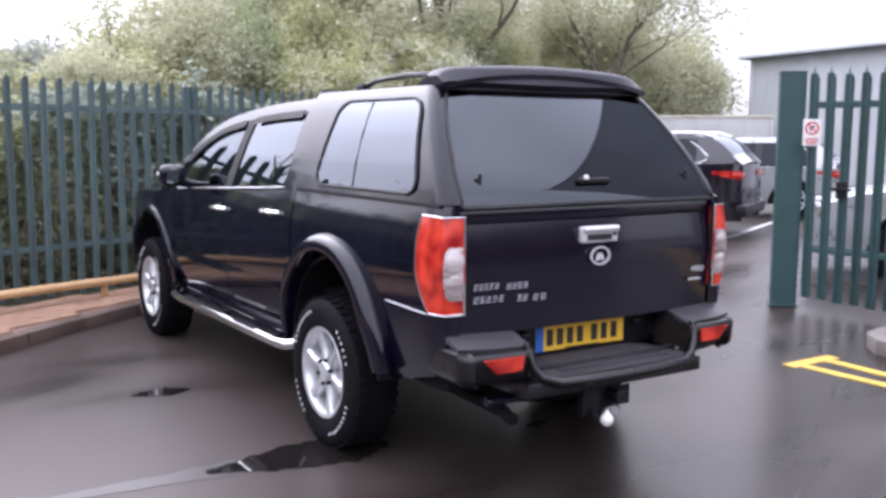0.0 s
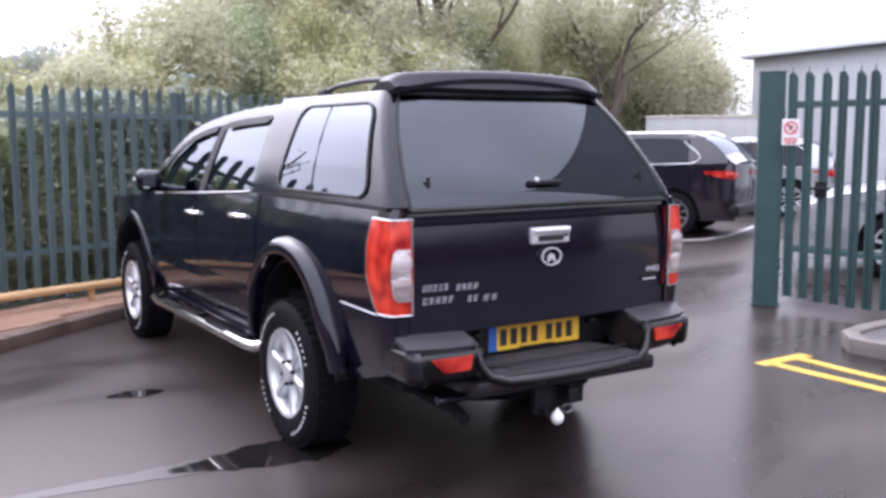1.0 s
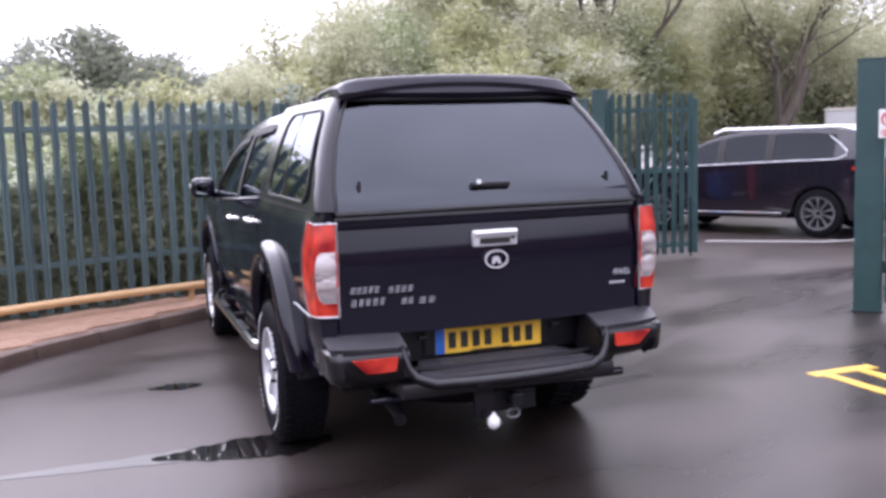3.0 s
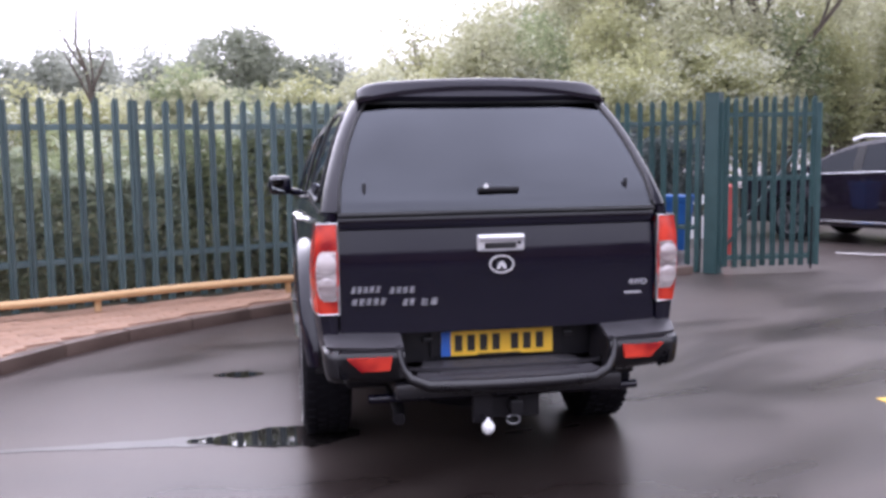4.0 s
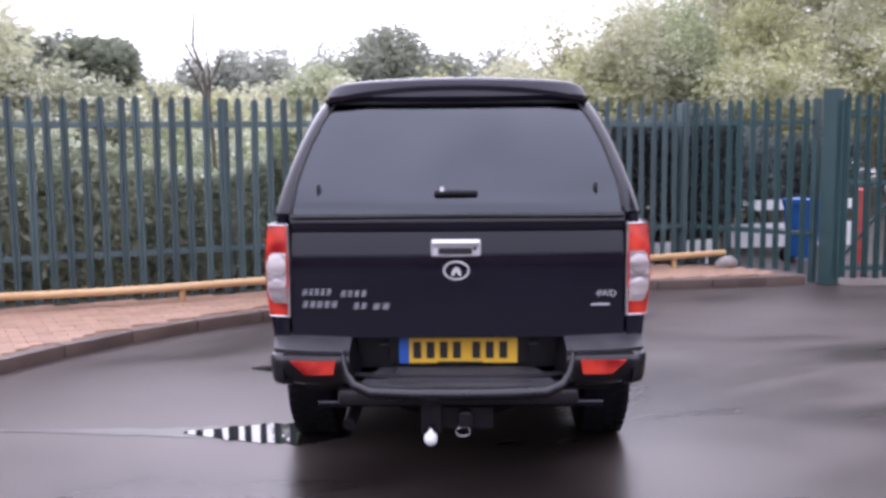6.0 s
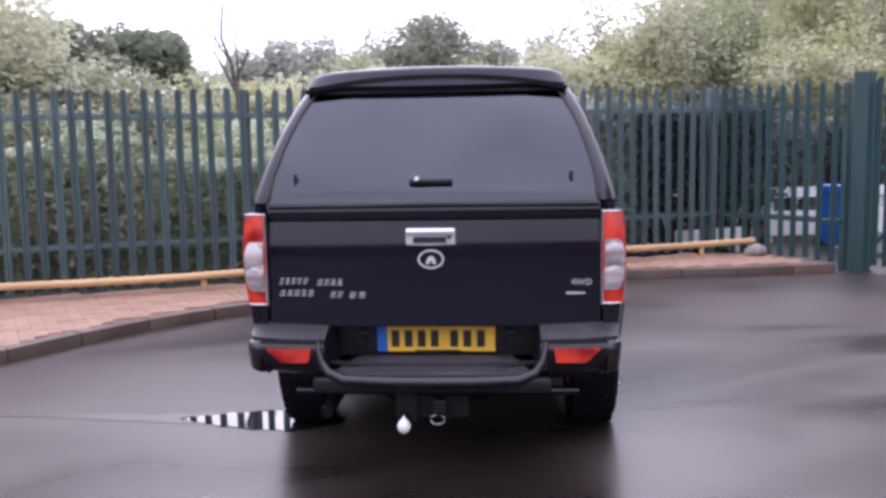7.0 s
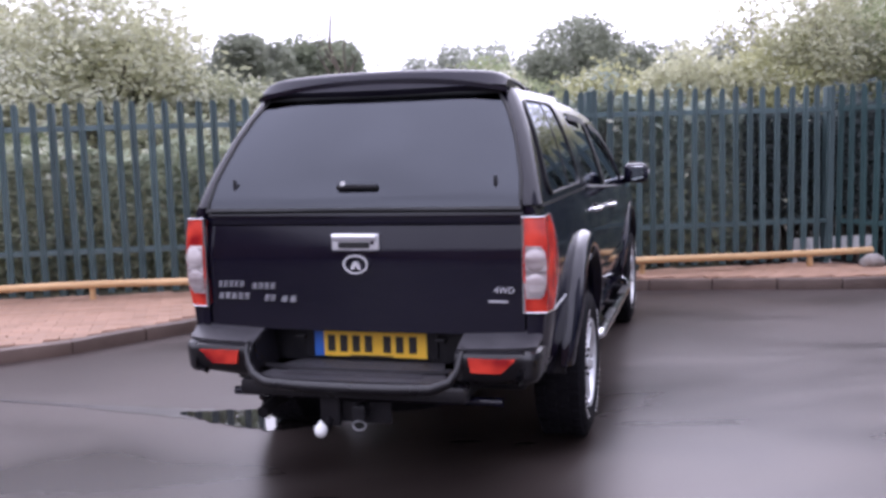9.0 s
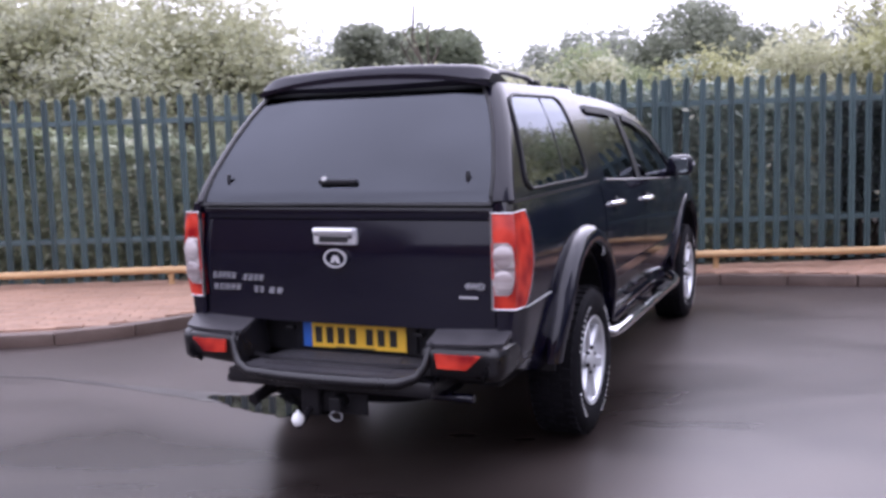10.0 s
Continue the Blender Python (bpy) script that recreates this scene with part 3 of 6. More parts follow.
# prohibition sign on the gate side
sign = thing("sign", pose(4.70, 0.255, 1.55, 0, 0, -76), "small white and red prohibition sign fixed to the green gate", "sign")
part("plate", one_box((0, 0, 0), (0.145, 0.006, 0.225), 0.002), WHITE, sign)
REDINK = material("red_print", (0.55, 0.03, 0.035), (0.62, 0.05, 0.05), scale=10, rough=(0.4, 0.5))
bm = bmesh.new()
lathe(bm, [(0.042, -0.001), (0.056, -0.001), (0.056, 0.001), (0.042, 0.001)], 32, pose(0, -0.005, 0.035, 0, 0, 90))
part("ring", bm, REDINK, sign)
part("slash", one_box((0, 0, 0), (0.09, 0.002, 0.012)), REDINK, sign).matrix_basis = pose(0, -0.0045, 0.035, 0, 45, 0)
bm = one_box((-0.012, 0, 0.0), (0.012, 0.002, 0.05))
box(bm, (0.008, 0, 0.012), (0.03, 0.002, 0.014))
part("pictogram", bm, INK, sign).matrix_basis = pose(0, -0.0040, 0.035)
for k, w in enumerate((0.10, 0.11, 0.085)):
    part("print_bar", one_box((0, -0.0045, -0.055 - 0.019 * k), (w, 0.002, 0.010)), REDINK, sign)

# low timber rail
rail = thing("rail", pose(0, 5.19, 0), "low tan timber rail on short posts before the fence", "rail", kind="structure")
XR0, XR1 = -12.0, 5.47
pts = [(x, 0.012 * math.sin(x * 1.7), 0.243 + 0.006 * math.sin(x * 2.3 + 1)) for x in np.linspace(XR0, XR1, 40)]
for k in range(0, len(pts) - 1, 8):
    seg = pts[k:k + 9]
    if len(seg) > 1:
        part("rail_pole", tube(bmesh.new(), seg, 0.036, 10), TIMBER, rail, smooth=True)
for x in np.arange(XR0 + 0.6, XR1, 1.8):
    part("short_post", tube(bmesh.new(), [(x, 0.03, 0.05), (x, 0.03, 0.235)], 0.03, 8), TIMBER, rail)

# ---- grey warehouse ----
def warehouse():
    a, b = Vector((30.0, 8.6, 0)), Vector((17.0, -13.0, 0))
    d = (b - a)
    ln = d.length
    ang = math.degrees(math.atan2(d.y, d.x))
    w = thing("warehouse", pose(a.x, a.y, 0, 0, 0, ang), "long pale grey clad industrial shed with low roof", "building", kind="structure")
    H = 4.3
    bm = bmesh.new()
    ribs, depth = int(ln / 0.3), 0.03
    prof = []
    for i in range(ribs):
        x = i * 0.3
        prof += [(x, 0.0), (x + 0.18, 0.0), (x + 0.21, depth), (x + 0.27, depth)]
    lo = [bm.verts.new((x, y, 0)) for x, y in prof]
    hi = [bm.verts.new((x, y, H)) for x, y in prof]
    for i in range(len(prof) - 1):
        bm.faces.new((lo[i], lo[i + 1], hi[i + 1], hi[i]))
    part("wall", bm, CLAD, w)
    part("core", one_box((ln / 2, 9.05, H / 2), (ln, 18, H)), CLAD, w)
    bm = bmesh.new()
    skin(bm, [[(x, -0.25, H), (x, 9, H + 1.6), (x, 18.3, H), (x, 18.3, H - 0.15), (x, -0.25, H - 0.15)] for x in (-0.3, ln + 0.3)])
    part("roof", bm, material("grey_roof_sheet", (0.22, 0.24, 0.27), (0.28, 0.30, 0.33), scale=0.5, rough=(0.4, 0.5), world_space=True), w)
    part("gutter", one_box((ln / 2, -0.30, H - 0.06), (ln + 0.5, 0.14, 0.12), 0.02), CLAD, w)
    return w


warehouse()


# unseen plain blocks behind the camera, added to shape what glass and paint reflect
def plain_block(name, x0, x1, y0, y1, h, mat, label):
    b = thing(name, pose((x0 + x1) / 2, (y0 + y1) / 2, 0), label, "building", kind="structure")
    part("wall", one_box((0, 0, h / 2), (x1 - x0, y1 - y0, h), 0.02), mat, b)
    part("roof", one_box((0, 0, h + 0.1), (x1 - x0 + 0.5, y1 - y0 + 0.5, 0.2), 0.03), mat, b)


BRICKWALL = material("brown_brickwork", (0.11, 0.07, 0.055), (0.17, 0.11, 0.085), scale=0.8, rough=(0.75, 0.9), world_space=True, fine=0.35, bump_scale=18)
# tall block out of view, sized for the dark wedge in the rear window
works = thing("reflected_block", pose(9.6, -7.2, 0, 0, 0, 233), "unseen tall grey block added for the dark wedge reflected in the rear window", "building", kind="structure")
GREYCLAD = material("weathered_grey_cladding", (0.26, 0.28, 0.30), (0.34, 0.36, 0.38), scale=0.5, rough=(0.5, 0.6), world_space=True, fine=0.2, bump=0.1, bump_scale=30)
part("wall", one_box((0, 4.0, 6.8), (9.8, 8.0, 13.6), 0.02), GREYCLAD, works)
part("roof", one_box((0, 4.0, 13.7), (9.8, 8.0, 0.2), 0.03), GREYCLAD, works)
plain_block("unseen_block_back", -20.0, 8.0, -30.0, -20.0, 3.3, BRICKWALL, "unseen brown brick block added for low dark reflections")
plain_block("unseen_block_end", -30.0, -18.0, -18.0, 4.0, 4.2, BRICKWALL, "unseen brown brick block added for low dark reflections")


# ---- black double-cab pickup ----
truck = thing("pickup_truck", pose(-0.013, -0.013, 0, 0, 0, -22.5), "wet glossy black double-cab pickup with a black hardtop canopy", "pickup truck")
RH, FH, WR = 1.0, 4.05, 0.365            # rear and front axle, wheel radius
BELT = [(0, 1.235), (1.45, 1.232), (1.7, 1.212), (2.4, 1.175), (3.2, 1.135), (3.8, 1.105), (4.4, 1.07), (4.75, 1.00), (4.95, 0.93)]
WIDE = [(0.36, 0.72), (0.45, 0.756), (0.55, 0.783), (0.68, 0.806), (0.80, 0.819), (0.95, 0.824), (1.05, 0.820), (1.13, 0.808), (1.19, 0.793), (1.24, 0.772)]
SIDE = [(1.10, 0.802), (1.19, 0.788), (1.24, 0.776), (1.32, 0.757), (1.42, 0.729), (1.53, 0.692), (1.62, 0.655), (1.68, 0.625), (1.72, 0.600), (1.76, 0.570)]
TOPL = [(1.40, 1.706), (1.55, 1.704), (2.0, 1.688), (2.3, 1.666), (2.7, 1.618), (2.95, 1.555), (3.15, 1.465), (3.4, 1.335), (3.6, 1.225), (3.85, 1.09)]


def belt(y):
    return smooth(BELT, y)


def top_line(y):
    return smooth(TOPL, y, 0.1)


def side_x(z):
    return smooth(SIDE, z, 0.03)


def body_x(y, z):
    x = smooth(WIDE, z, 0.04)
    if y > 4.1:
        x *= 1 - 0.16 * ((y - 4.1) / 0.85) ** 2
    if y < 0.14:
        x -= 0.022 * (1 - y / 0.14) ** 2
    return x


def bottom(y):
    z = 0.44 if y > 0.45 else lerp(0.56, 0.44, y / 0.45)
    for c in (RH, FH):
        d = abs(y - c)
        b = 0.53 if c == RH else 0.50
        if d < 0.475:
            z = max(z, 0.43 + b * math.sqrt(1 - (d / 0.475) ** 2))
    return z


def side_panel(name, y0, y1, mat, n=24, top=belt, base=bottom, label="", out=0.0):
    for sx in (-1, 1):
        def fn(s, t):
            y = lerp(y0, y1, s)
            z = lerp(base(y), top(y), t)
            return sx * (body_x(y, z) + out), y, z
        part(name, slab(bmesh.new(), fn, n, 14, 0.035, (0, (y0 + y1) / 2, 0.8)), mat, truck, label, True)


side_panel("bed_side", 0.0, 1.435, PAINT, 44)
side_panel("rear_door", 1.452, 2.452, PAINT, 30)
side_panel("front_door", 2.462, 3.45, PAINT, 24)
side_panel("front_wing", 3.46, 4.93, PAINT, 50)

# floor pan, inner arches and bed tub keep the inside dark
part("floor_pan", one_box((0, 2.45, 0.47), (1.36, 4.6, 0.08), 0.02), DARKMETAL, truck)
part("bed_tub", one_box((0, 0.82, 0.62), (1.34, 1.20, 0.22), 0.03), PLASTIC, truck)
part("bulkhead", one_box((0, 1.47, 0.9), (1.36, 0.06, 0.66), 0.01), PLASTIC, truck)
for c in (RH, FH):
    for sx in (-1, 1):
        bm = bmesh.new()
        rings = []
        for k in range(13):
            a = math.pi * k / 12
            for_r = []
            for x, r in ((0.52, 0.475), (0.80, 0.475), (0.80, 0.460), (0.52, 0.460)):
                for_r.append((sx * x, c + r * math.cos(a), 0.42 + (r + 0.04) * math.sin(a)))
            rings.append(for_r)
        part("arch_liner", skin(bm, rings), PLASTIC, truck)

# wheel-arch flares: wide, rounded, with a flat outer lip
for c, bi, bo, wide in ((RH, 0.525, 0.615, 0.0), (FH, 0.495, 0.570, -0.04)):
    for sx in (-1, 1):
        rings = []
        n = 30
        for k in range(n + 1):
            a = radians(lerp(4, 176, k / n))
            ca, sa = math.cos(a), math.sin(a)
            taper = min(1, 0.45 + 1.1 * sa)
            prof = [(0.79, 0.0), (0.866, 0.0), (0.877, 0.08), (0.881, 0.25), (0.880, 0.45), (0.875, 0.65), (0.862, 0.84), (0.840, 0.96), (0.815, 1.0), (0.79, 1.0)]
            rings.append([(sx * (0.80 + (x - 0.80) * (taper if x > 0.8 else 1) + (wide if x > 0.82 else 0)), c + lerp(0.468, 0.560, f) * ca, 0.43 + lerp(bi, bo, f) * sa) for x, f in prof])
        part("wheel_arch_flare", skin(bmesh.new(), rings), PAINT, truck, "glossy black wheel-arch flare", True)

# bed corner and tailgate
for sx in (-1, 1):
    bm = slab(bmesh.new(), lambda s, t: (sx * lerp(0.722, body_x(0.0, lerp(0.70, 1.235, t)) - 0.004, s), 0.0 + 0.012 * s * s, lerp(0.70, 1.232, t)), 4, 10, 0.05, (0, 1, 1))
    part("corner_post", bm, PAINT, truck, "", True)


def gate_face(s, t):
    x = lerp(-0.712, 0.712, s)
    z = lerp(0.705, 1.158, t)
    u = abs(x) / 0.712
    d = z - 0.985
    lean = 0.0 if d < 0 else (0.95 * d * d if d < 0.08 else 0.00608 + 0.152 * (d - 0.08))
    y = -0.014 + 0.016 * u * u + 0.010 * (1 - t) + lean
    return x, y, z


part("tailgate_cap", slab(bmesh.new(), lambda s, t: (lerp(-0.712, 0.712, s), 0.010 + 0.010 * abs(lerp(-1, 1, s)) ** 2 - 0.004 * math.sin(math.pi * t), lerp(1.163, 1.219, t)), 20, 6, 0.05, (0, 1, 1)), PAINT, truck, "glossy black capping over the tailgate", True)
tailgate = part("tailgate", slab(bmesh.new(), gate_face, 28, 26, 0.05, (0, 1, 1)), PAINT, truck, "glossy black tailgate panel", True)
# handle: chrome bezel round a dark recessed grip
handle = part("handle", one_box((-0.005, -0.012, 1.091), (0.212, 0.030, 0.074), 0.012, 0, 3), BRIGHT, truck, "chrome tailgate handle", True)
part("grip", slab(bmesh.new(), lambda s, t: (lerp(-0.104, 0.094, s), -0.030 - 0.010 * math.sin(math.pi * t * 0.8), lerp(1.096, 1.127, t)), 10, 6, 0.012, (0, 0.4, 1.1)), BRIGHT, handle, "", True)
part("pocket", one_box((-0.008, -0.0275, 1.079), (0.142, 0.006, 0.026), 0.003), SEAL, handle, "dark recess under the grip")
part("lock", lathe(bmesh.new(), [(0.0001, -0.004), (0.008, -0.004), (0.008, 0.004), (0.0001, 0.004)], 14, pose(0.075, -0.03, 1.09, 0, 0, 90)), DARKMETAL, handle)
# round chrome badge as a plain ring with a bar
bm = bmesh.new()
rings = []
for k in range(37):
    a = 2 * math.pi * k / 36
    rings.append([(-0.004 + (0.053 + dx) * math.cos(a), -0.026 + dy, 0.997 + (0.038 + dx) * math.sin(a)) for dx, dy in ((-0.0045, 0.004), (-0.0045, -0.006), (0.003, -0.006), (0.003, 0.004))])
badge = part("badge", skin(bm, rings, True, False), BRIGHT, truck, "oval chrome badge", True)
bm = bmesh.new()
skin(bm, [[(-0.004 + x, y, 0.985 + z) for x, z in ((-0.022, -0.010), (-0.017, 0.012), (-0.008, 0.024), (0.008, 0.024), (0.017, 0.012), (0.022, -0.010), (0.010, -0.010), (0, 0.008), (-0.010, -0.010))] for y in (-0.018, -0.030)])
part("emblem", bm, BRIGHT, badge)
# badge lettering: plain chrome bars for the maker's names
for x0, x1, z, gaps in ((-0.665, -0.535, 0.905, 5), (-0.50, -0.385, 0.898, 4), (-0.665, -0.51, 0.852, 5), (-0.445, -0.385, 0.845, 2), (-0.365, -0.285, 0.842, 2), (0.545, 0.668, 0.846, 1)):
    w = (x1 - x0) / gaps
    for k in range(gaps):
        bm = bmesh.new()
        for dz in ((-0.010, 0.0, 0.010) if gaps > 1 else (0.0,)):
            box(bm, (x0 + (k + 0.5) * w + dz * 0.25, -0.012, z + dz), (w * 0.66, 0.004, 0.0034 if gaps > 1 else 0.008), 0.001)
        part("chrome_letter", bm, SILVERED, tailgate, "chrome bar letter")
letters("4WD", 0.038, SILVERED, tailgate, pose(0.632, -0.006, 0.891, 90, 0, 0), "chrome lettering")

# tail lamps
for sx in (-1, 1):
    def lamp(z0, z1, lift=0.012, in0=0.0, in1=1.0):
        def fn(s, t):
            z = lerp(z0, z1, t)
            zz = (z - 1.0) / 0.2
            u = lerp(in0, in1, s)
            bulge = 0.014 * (1 - zz * zz)
            wrap = smooth([(0.80, 0.070), (0.83, 0.10), (0.90, 0.138), (0.96, 0.165), (1.10, 0.172), (1.19, 0.162)], z, 0.02)
            if u < 0.42:
                x = lerp(0.716, 0.802 + bulge, u / 0.42)
                y = -lift - 0.016 * (1 - zz * zz) + 0.014 * (u / 0.42) ** 2.5
            else:
                v = (u - 0.42) / 0.58
                y0 = -lift - 0.016 * (1 - zz * zz) + 0.014
                y = lerp(y0, wrap, v)
                x = max(lerp(0.802 + bulge, body_x(max(0.02, y), z) + 0.006, v ** 0.75), body_x(max(0.0, y), z) + 0.006)
            return sx * x, y, z
        return fn
    unit = part("tail_lamp", slab(bmesh.new(), lamp(0.806, 1.190), 26, 16, 0.03, (0, 0.4, 1)), RED, truck, "red and clear tail lamp cluster", True)
    base_fn = lamp(0.806, 1.190, 0.015)
    # clear reversing section against the inner edge: a flat backing with two domed bowls
    def backing(s, t):
        v = lerp(-1, 1, t)
        return base_fn(lerp(0.04, 0.30 + 0.10 * math.sqrt(max(0, 1 - abs(v) ** 3)), s), (lerp(0.862, 1.076, t) - 0.806) / 0.384)
    clear = part("clear_lens", slab(bmesh.new(), backing, 12, 14, 0.004, (0, 0.4, 1)), WHITELENS, unit, "fluted clear lens", True)
    for zc in (0.918, 1.020):
        def bowl(s, t, zc=zc):
            r, a = 0.002 + 0.998 * t, 2 * math.pi * s
            x, y, z = base_fn(0.215 + 0.175 * r * math.cos(a), (zc + 0.049 * r * math.sin(a) - 0.806) / 0.384)
            return x, y - 0.004 - 0.010 * math.sqrt(max(0, 1 - r * r)), z
        part("lamp_bowl", slab(bmesh.new(), bowl, 24, 6, 0.003, (0, 0.4, 1)), BOWL, clear, "round bowl with a pale rim", True)
        rim = [bowl(k / 24, 1.0) for k in range(24)]
        part("bowl_rim", tube(bmesh.new(), rim + [rim[0]], 0.002, 6, False), WHITELENS, clear, "", True)
    part("chrome_trim", one_box((sx * 0.7165, -0.014, 0.998), (0.010, 0.024, 0.40), 0.003), CHROME, unit, "chrome edge strip")
    part("chrome_trim", tube(bmesh.new(), [Vector(base_fn(1.0, k / 12)) + Vector((sx * 0.002, 0.002, 0)) for k in range(13)], 0.002, 6), GREYALLOY, unit, "thin grey edge strip", True)
    for zz in (1.0, 0.0):
        pts = [Vector(base_fn(u, zz)) + Vector((0, 0, 0.003 if zz else -0.003)) for u in (0.0, 0.12, 0.25, 0.38, 0.42, 0.5, 0.65, 0.8, 1.0)]
        part("chrome_trim", tube(bmesh.new(), pts, 0.003, 6), CHROME, unit, "chrome edge strip", True)

# ---- hardtop canopy ----
def rear_line(z):
    """How far forward the raked rear window stands at height z."""
    v = max(0.0, (z - 1.245) / 0.455)
    return 0.012 + 0.345 * v ** 1.12


def glass_half(z):
    return table([(1.245, 0.700), (1.35, 0.690), (1.45, 0.664), (1.53, 0.640), (1.62, 0.602), (1.70, 0.556), (1.76, 0.520)], z)


def can_x(z):
    return side_x(z) + 0.010


CW0, CW1, CWT = 1.272, 1.672, 1.73


def front_line(z):
    return 1.425 + 0.10 * (z - 1.24) / 0.46


def can_roof(x, y):
    half = 0.60
    u = min(1, abs(x) / half)
    return 1.728 + 0.062 * (1 - u ** 2.4) - 0.02 * max(0, (y - 0.4)) / 1.1


canopy = new("hardtop_canopy")
canopy.parent = truck
canopy["label"] = "glossy black fibreglass hardtop canopy"
for sx in (-1, 1):
    def panel(za, zb, ya, yb, ns=16, nt=6, mat=GELCOAT, th=0.018, out=0.0, name="side_panel"):
        def fn(s, t):
            z = lerp(za, zb, t)
            y = lerp(ya(z), yb(z), s)
            return sx * (can_x(z) + out), y, z
        return part(name, slab(bmesh.new(), fn, ns, nt, th, (0, 0.7, 1.4)), mat, canopy, "", True)
    rear0 = lambda z: rear_line(z) + 0.075
    wr = lambda z: 0.235 + 0.165 * (z - 1.27) / 0.39
    wf = lambda z: 1.225 - 0.055 * (z - 1.27) / 0.39
    panel(1.240, CW0 + 0.02, rear0, front_line)
    panel(CW1 - 0.02, CWT, rear0, front_line)
    panel(CW0, CW1, rear0, lambda z: wr(z) + 0.02, 4, 12)
    panel(CW0, CW1, lambda z: wf(z) - 0.02, front_line, 4, 12)
    # bonded side window with rounded corners, in two panes
    def window_sheet(s, t, out=0.004):
        z = lerp(CW0 - 0.002, CW1 + 0.004, t)
        k = 0.0
        for zc in (CW0 + 0.073, CW1 - 0.071):
            d = (zc - z) if zc < 1.45 else (z - zc)
            if d > 0:
                k = 0.075 - math.sqrt(max(0, 0.075 ** 2 - d * d))
        y = lerp(wr(z) + k, wf(z) - k, s)
        return sx * (can_x(z) + out), y, z
    for s0, s1 in ((0.0, 0.585), (0.595, 1.0)):
        part("side_window", slab(bmesh.new(), lambda s, t: window_sheet(lerp(s0, s1, s), t), 14, 22, 0.005, (0, 0.7, 1.4)), SIDEGLASS, canopy, "dark tinted side window", True)
    edge = [window_sheet(0, j / 24, 0.006) for j in range(25)] + [window_sheet(1, 1 - j / 24, 0.006) for j in range(25)]
    part("window_seal", tube(bmesh.new(), edge + [edge[0]], 0.0075, 6, False), SEAL, canopy)
    part("window_divider", tube(bmesh.new(), [window_sheet(0.59, t, 0.004) for t in (0.02, 0.3, 0.6, 0.98)], 0.005, 6), SEAL, canopy)
    # rounded corner pillar between side and rear window
    def pillar(s, t):
        z = lerp(1.240, CWT, t)
        a = s * math.pi / 2
        x0, x1 = glass_half(z) + 0.012, can_x(z)
        y0, y1 = rear_line(z), rear_line(z) + 0.075
        return sx * lerp(x0, x1, math.sin(a) ** 0.9), lerp(y0, y1, 1 - math.cos(a) ** 0.9), z
    part("corner_pillar", slab(bmesh.new(), pillar, 8, 18, 0.02, (0, 0.8, 1.4)), GELCOAT, canopy, "", True)
    # roof bar
    pts = [(sx * 0.50, 0.50, 1.762), (sx * 0.50, 0.58, 1.787), (sx * 0.50, 0.8, 1.793), (sx * 0.50, 1.08, 1.781), (sx * 0.50, 1.20, 1.760), (sx * 0.50, 1.26, 1.742)]
    part("roof_bar", tube(bmesh.new(), pts, 0.014, 8), PLASTIC, canopy, "matt black roof bar", True)
    for y in (0.53, 1.23):
        part("bar_foot", one_box((sx * 0.50, y, 1.752), (0.05, 0.09, 0.04), 0.01), PLASTIC, canopy, "", True)


def roof_fn(s, t):
    y = lerp(0.33, 1.52, s)
    u = lerp(-1, 1, t)
    x = 0.595 * math.sin(u * math.pi / 2) if abs(u) < 1 else 0.595 * u
    return x, y, can_roof(x, y)


part("canopy_roof", slab(bmesh.new(), roof_fn, 16, 26, 0.02, (0, 0.8, 1.0)), GELCOAT, canopy, "", True)
part("front_panel", slab(bmesh.new(), lambda s, t: (lerp(-0.6, 0.6, s) * lerp(1.25, 1, t), 1.44 + 0.08 * t, lerp(1.24, 1.745, t)), 8, 6, 0.015, (0, 0.7, 1.4)), GELCOAT, canopy, "", True)
part("canopy_base_seal", one_box((0, 0.000, 1.2245), (1.42, 0.03, 0.009), 0.003), SEAL, canopy)
for sx in (-1, 1):
    part("canopy_base_seal", slab(bmesh.new(), lambda s, t: (sx * (can_x(1.238) + 0.001), lerp(0.06, 1.43, s), lerp(1.226, 1.241, t)), 8, 1, 0.03, (0, 0.7, 1.2)), SEAL, canopy)

# raked rear window, full width, slightly bowed
def rear_glass(s, t, grow=0.0, back=0.0):
    z = lerp(1.233 - grow, 1.715, t)
    h = glass_half(z) + grow
    u = lerp(-1, 1, s)
    x = h * u
    return x, rear_line(z) - 0.022 * (1 - u * u) - back, z


screen = part("rear_window", slab(bmesh.new(), rear_glass, 26, 16, 0.006, (0, 0.8, 1.3)), TINT, canopy, "full-width dark tinted lift-up rear window", True)
edge = [rear_glass(0, j / 16, 0.004) for j in range(17)] + [rear_glass(i / 20, 1, 0.004) for i in range(21)] + [rear_glass(1, 1 - j / 16, 0.004) for j in range(17)] + [rear_glass(1 - i / 20, 0, 0.004) for i in range(21)]
part("window_seal", tube(bmesh.new(), edge, 0.008, 6, False), SEAL, canopy)
bm = bmesh.new()
box(bm, (-0.003, 0.028, 1.322), (0.185, 0.030, 0.024), 0.010)
wh = part("window_handle", bm, PLASTIC, screen, "black grab handle on the glass", True)
# button coloured white for the small highlight by the handle
part("lock_button", lathe(bmesh.new(), [(0.0001, -0.006), (0.010, -0.006), (0.010, 0.006), (0.0001, 0.006)], 14, pose(-0.062, 0.010, 1.338, 0, 0, 90)), WHITE, wh)
for x in (-0.592, 0.592):
    part("latch_stud", one_box((x, 0.054, 1.325), (0.016, 0.012, 0.070), 0.005), PLASTIC, screen, "", True)


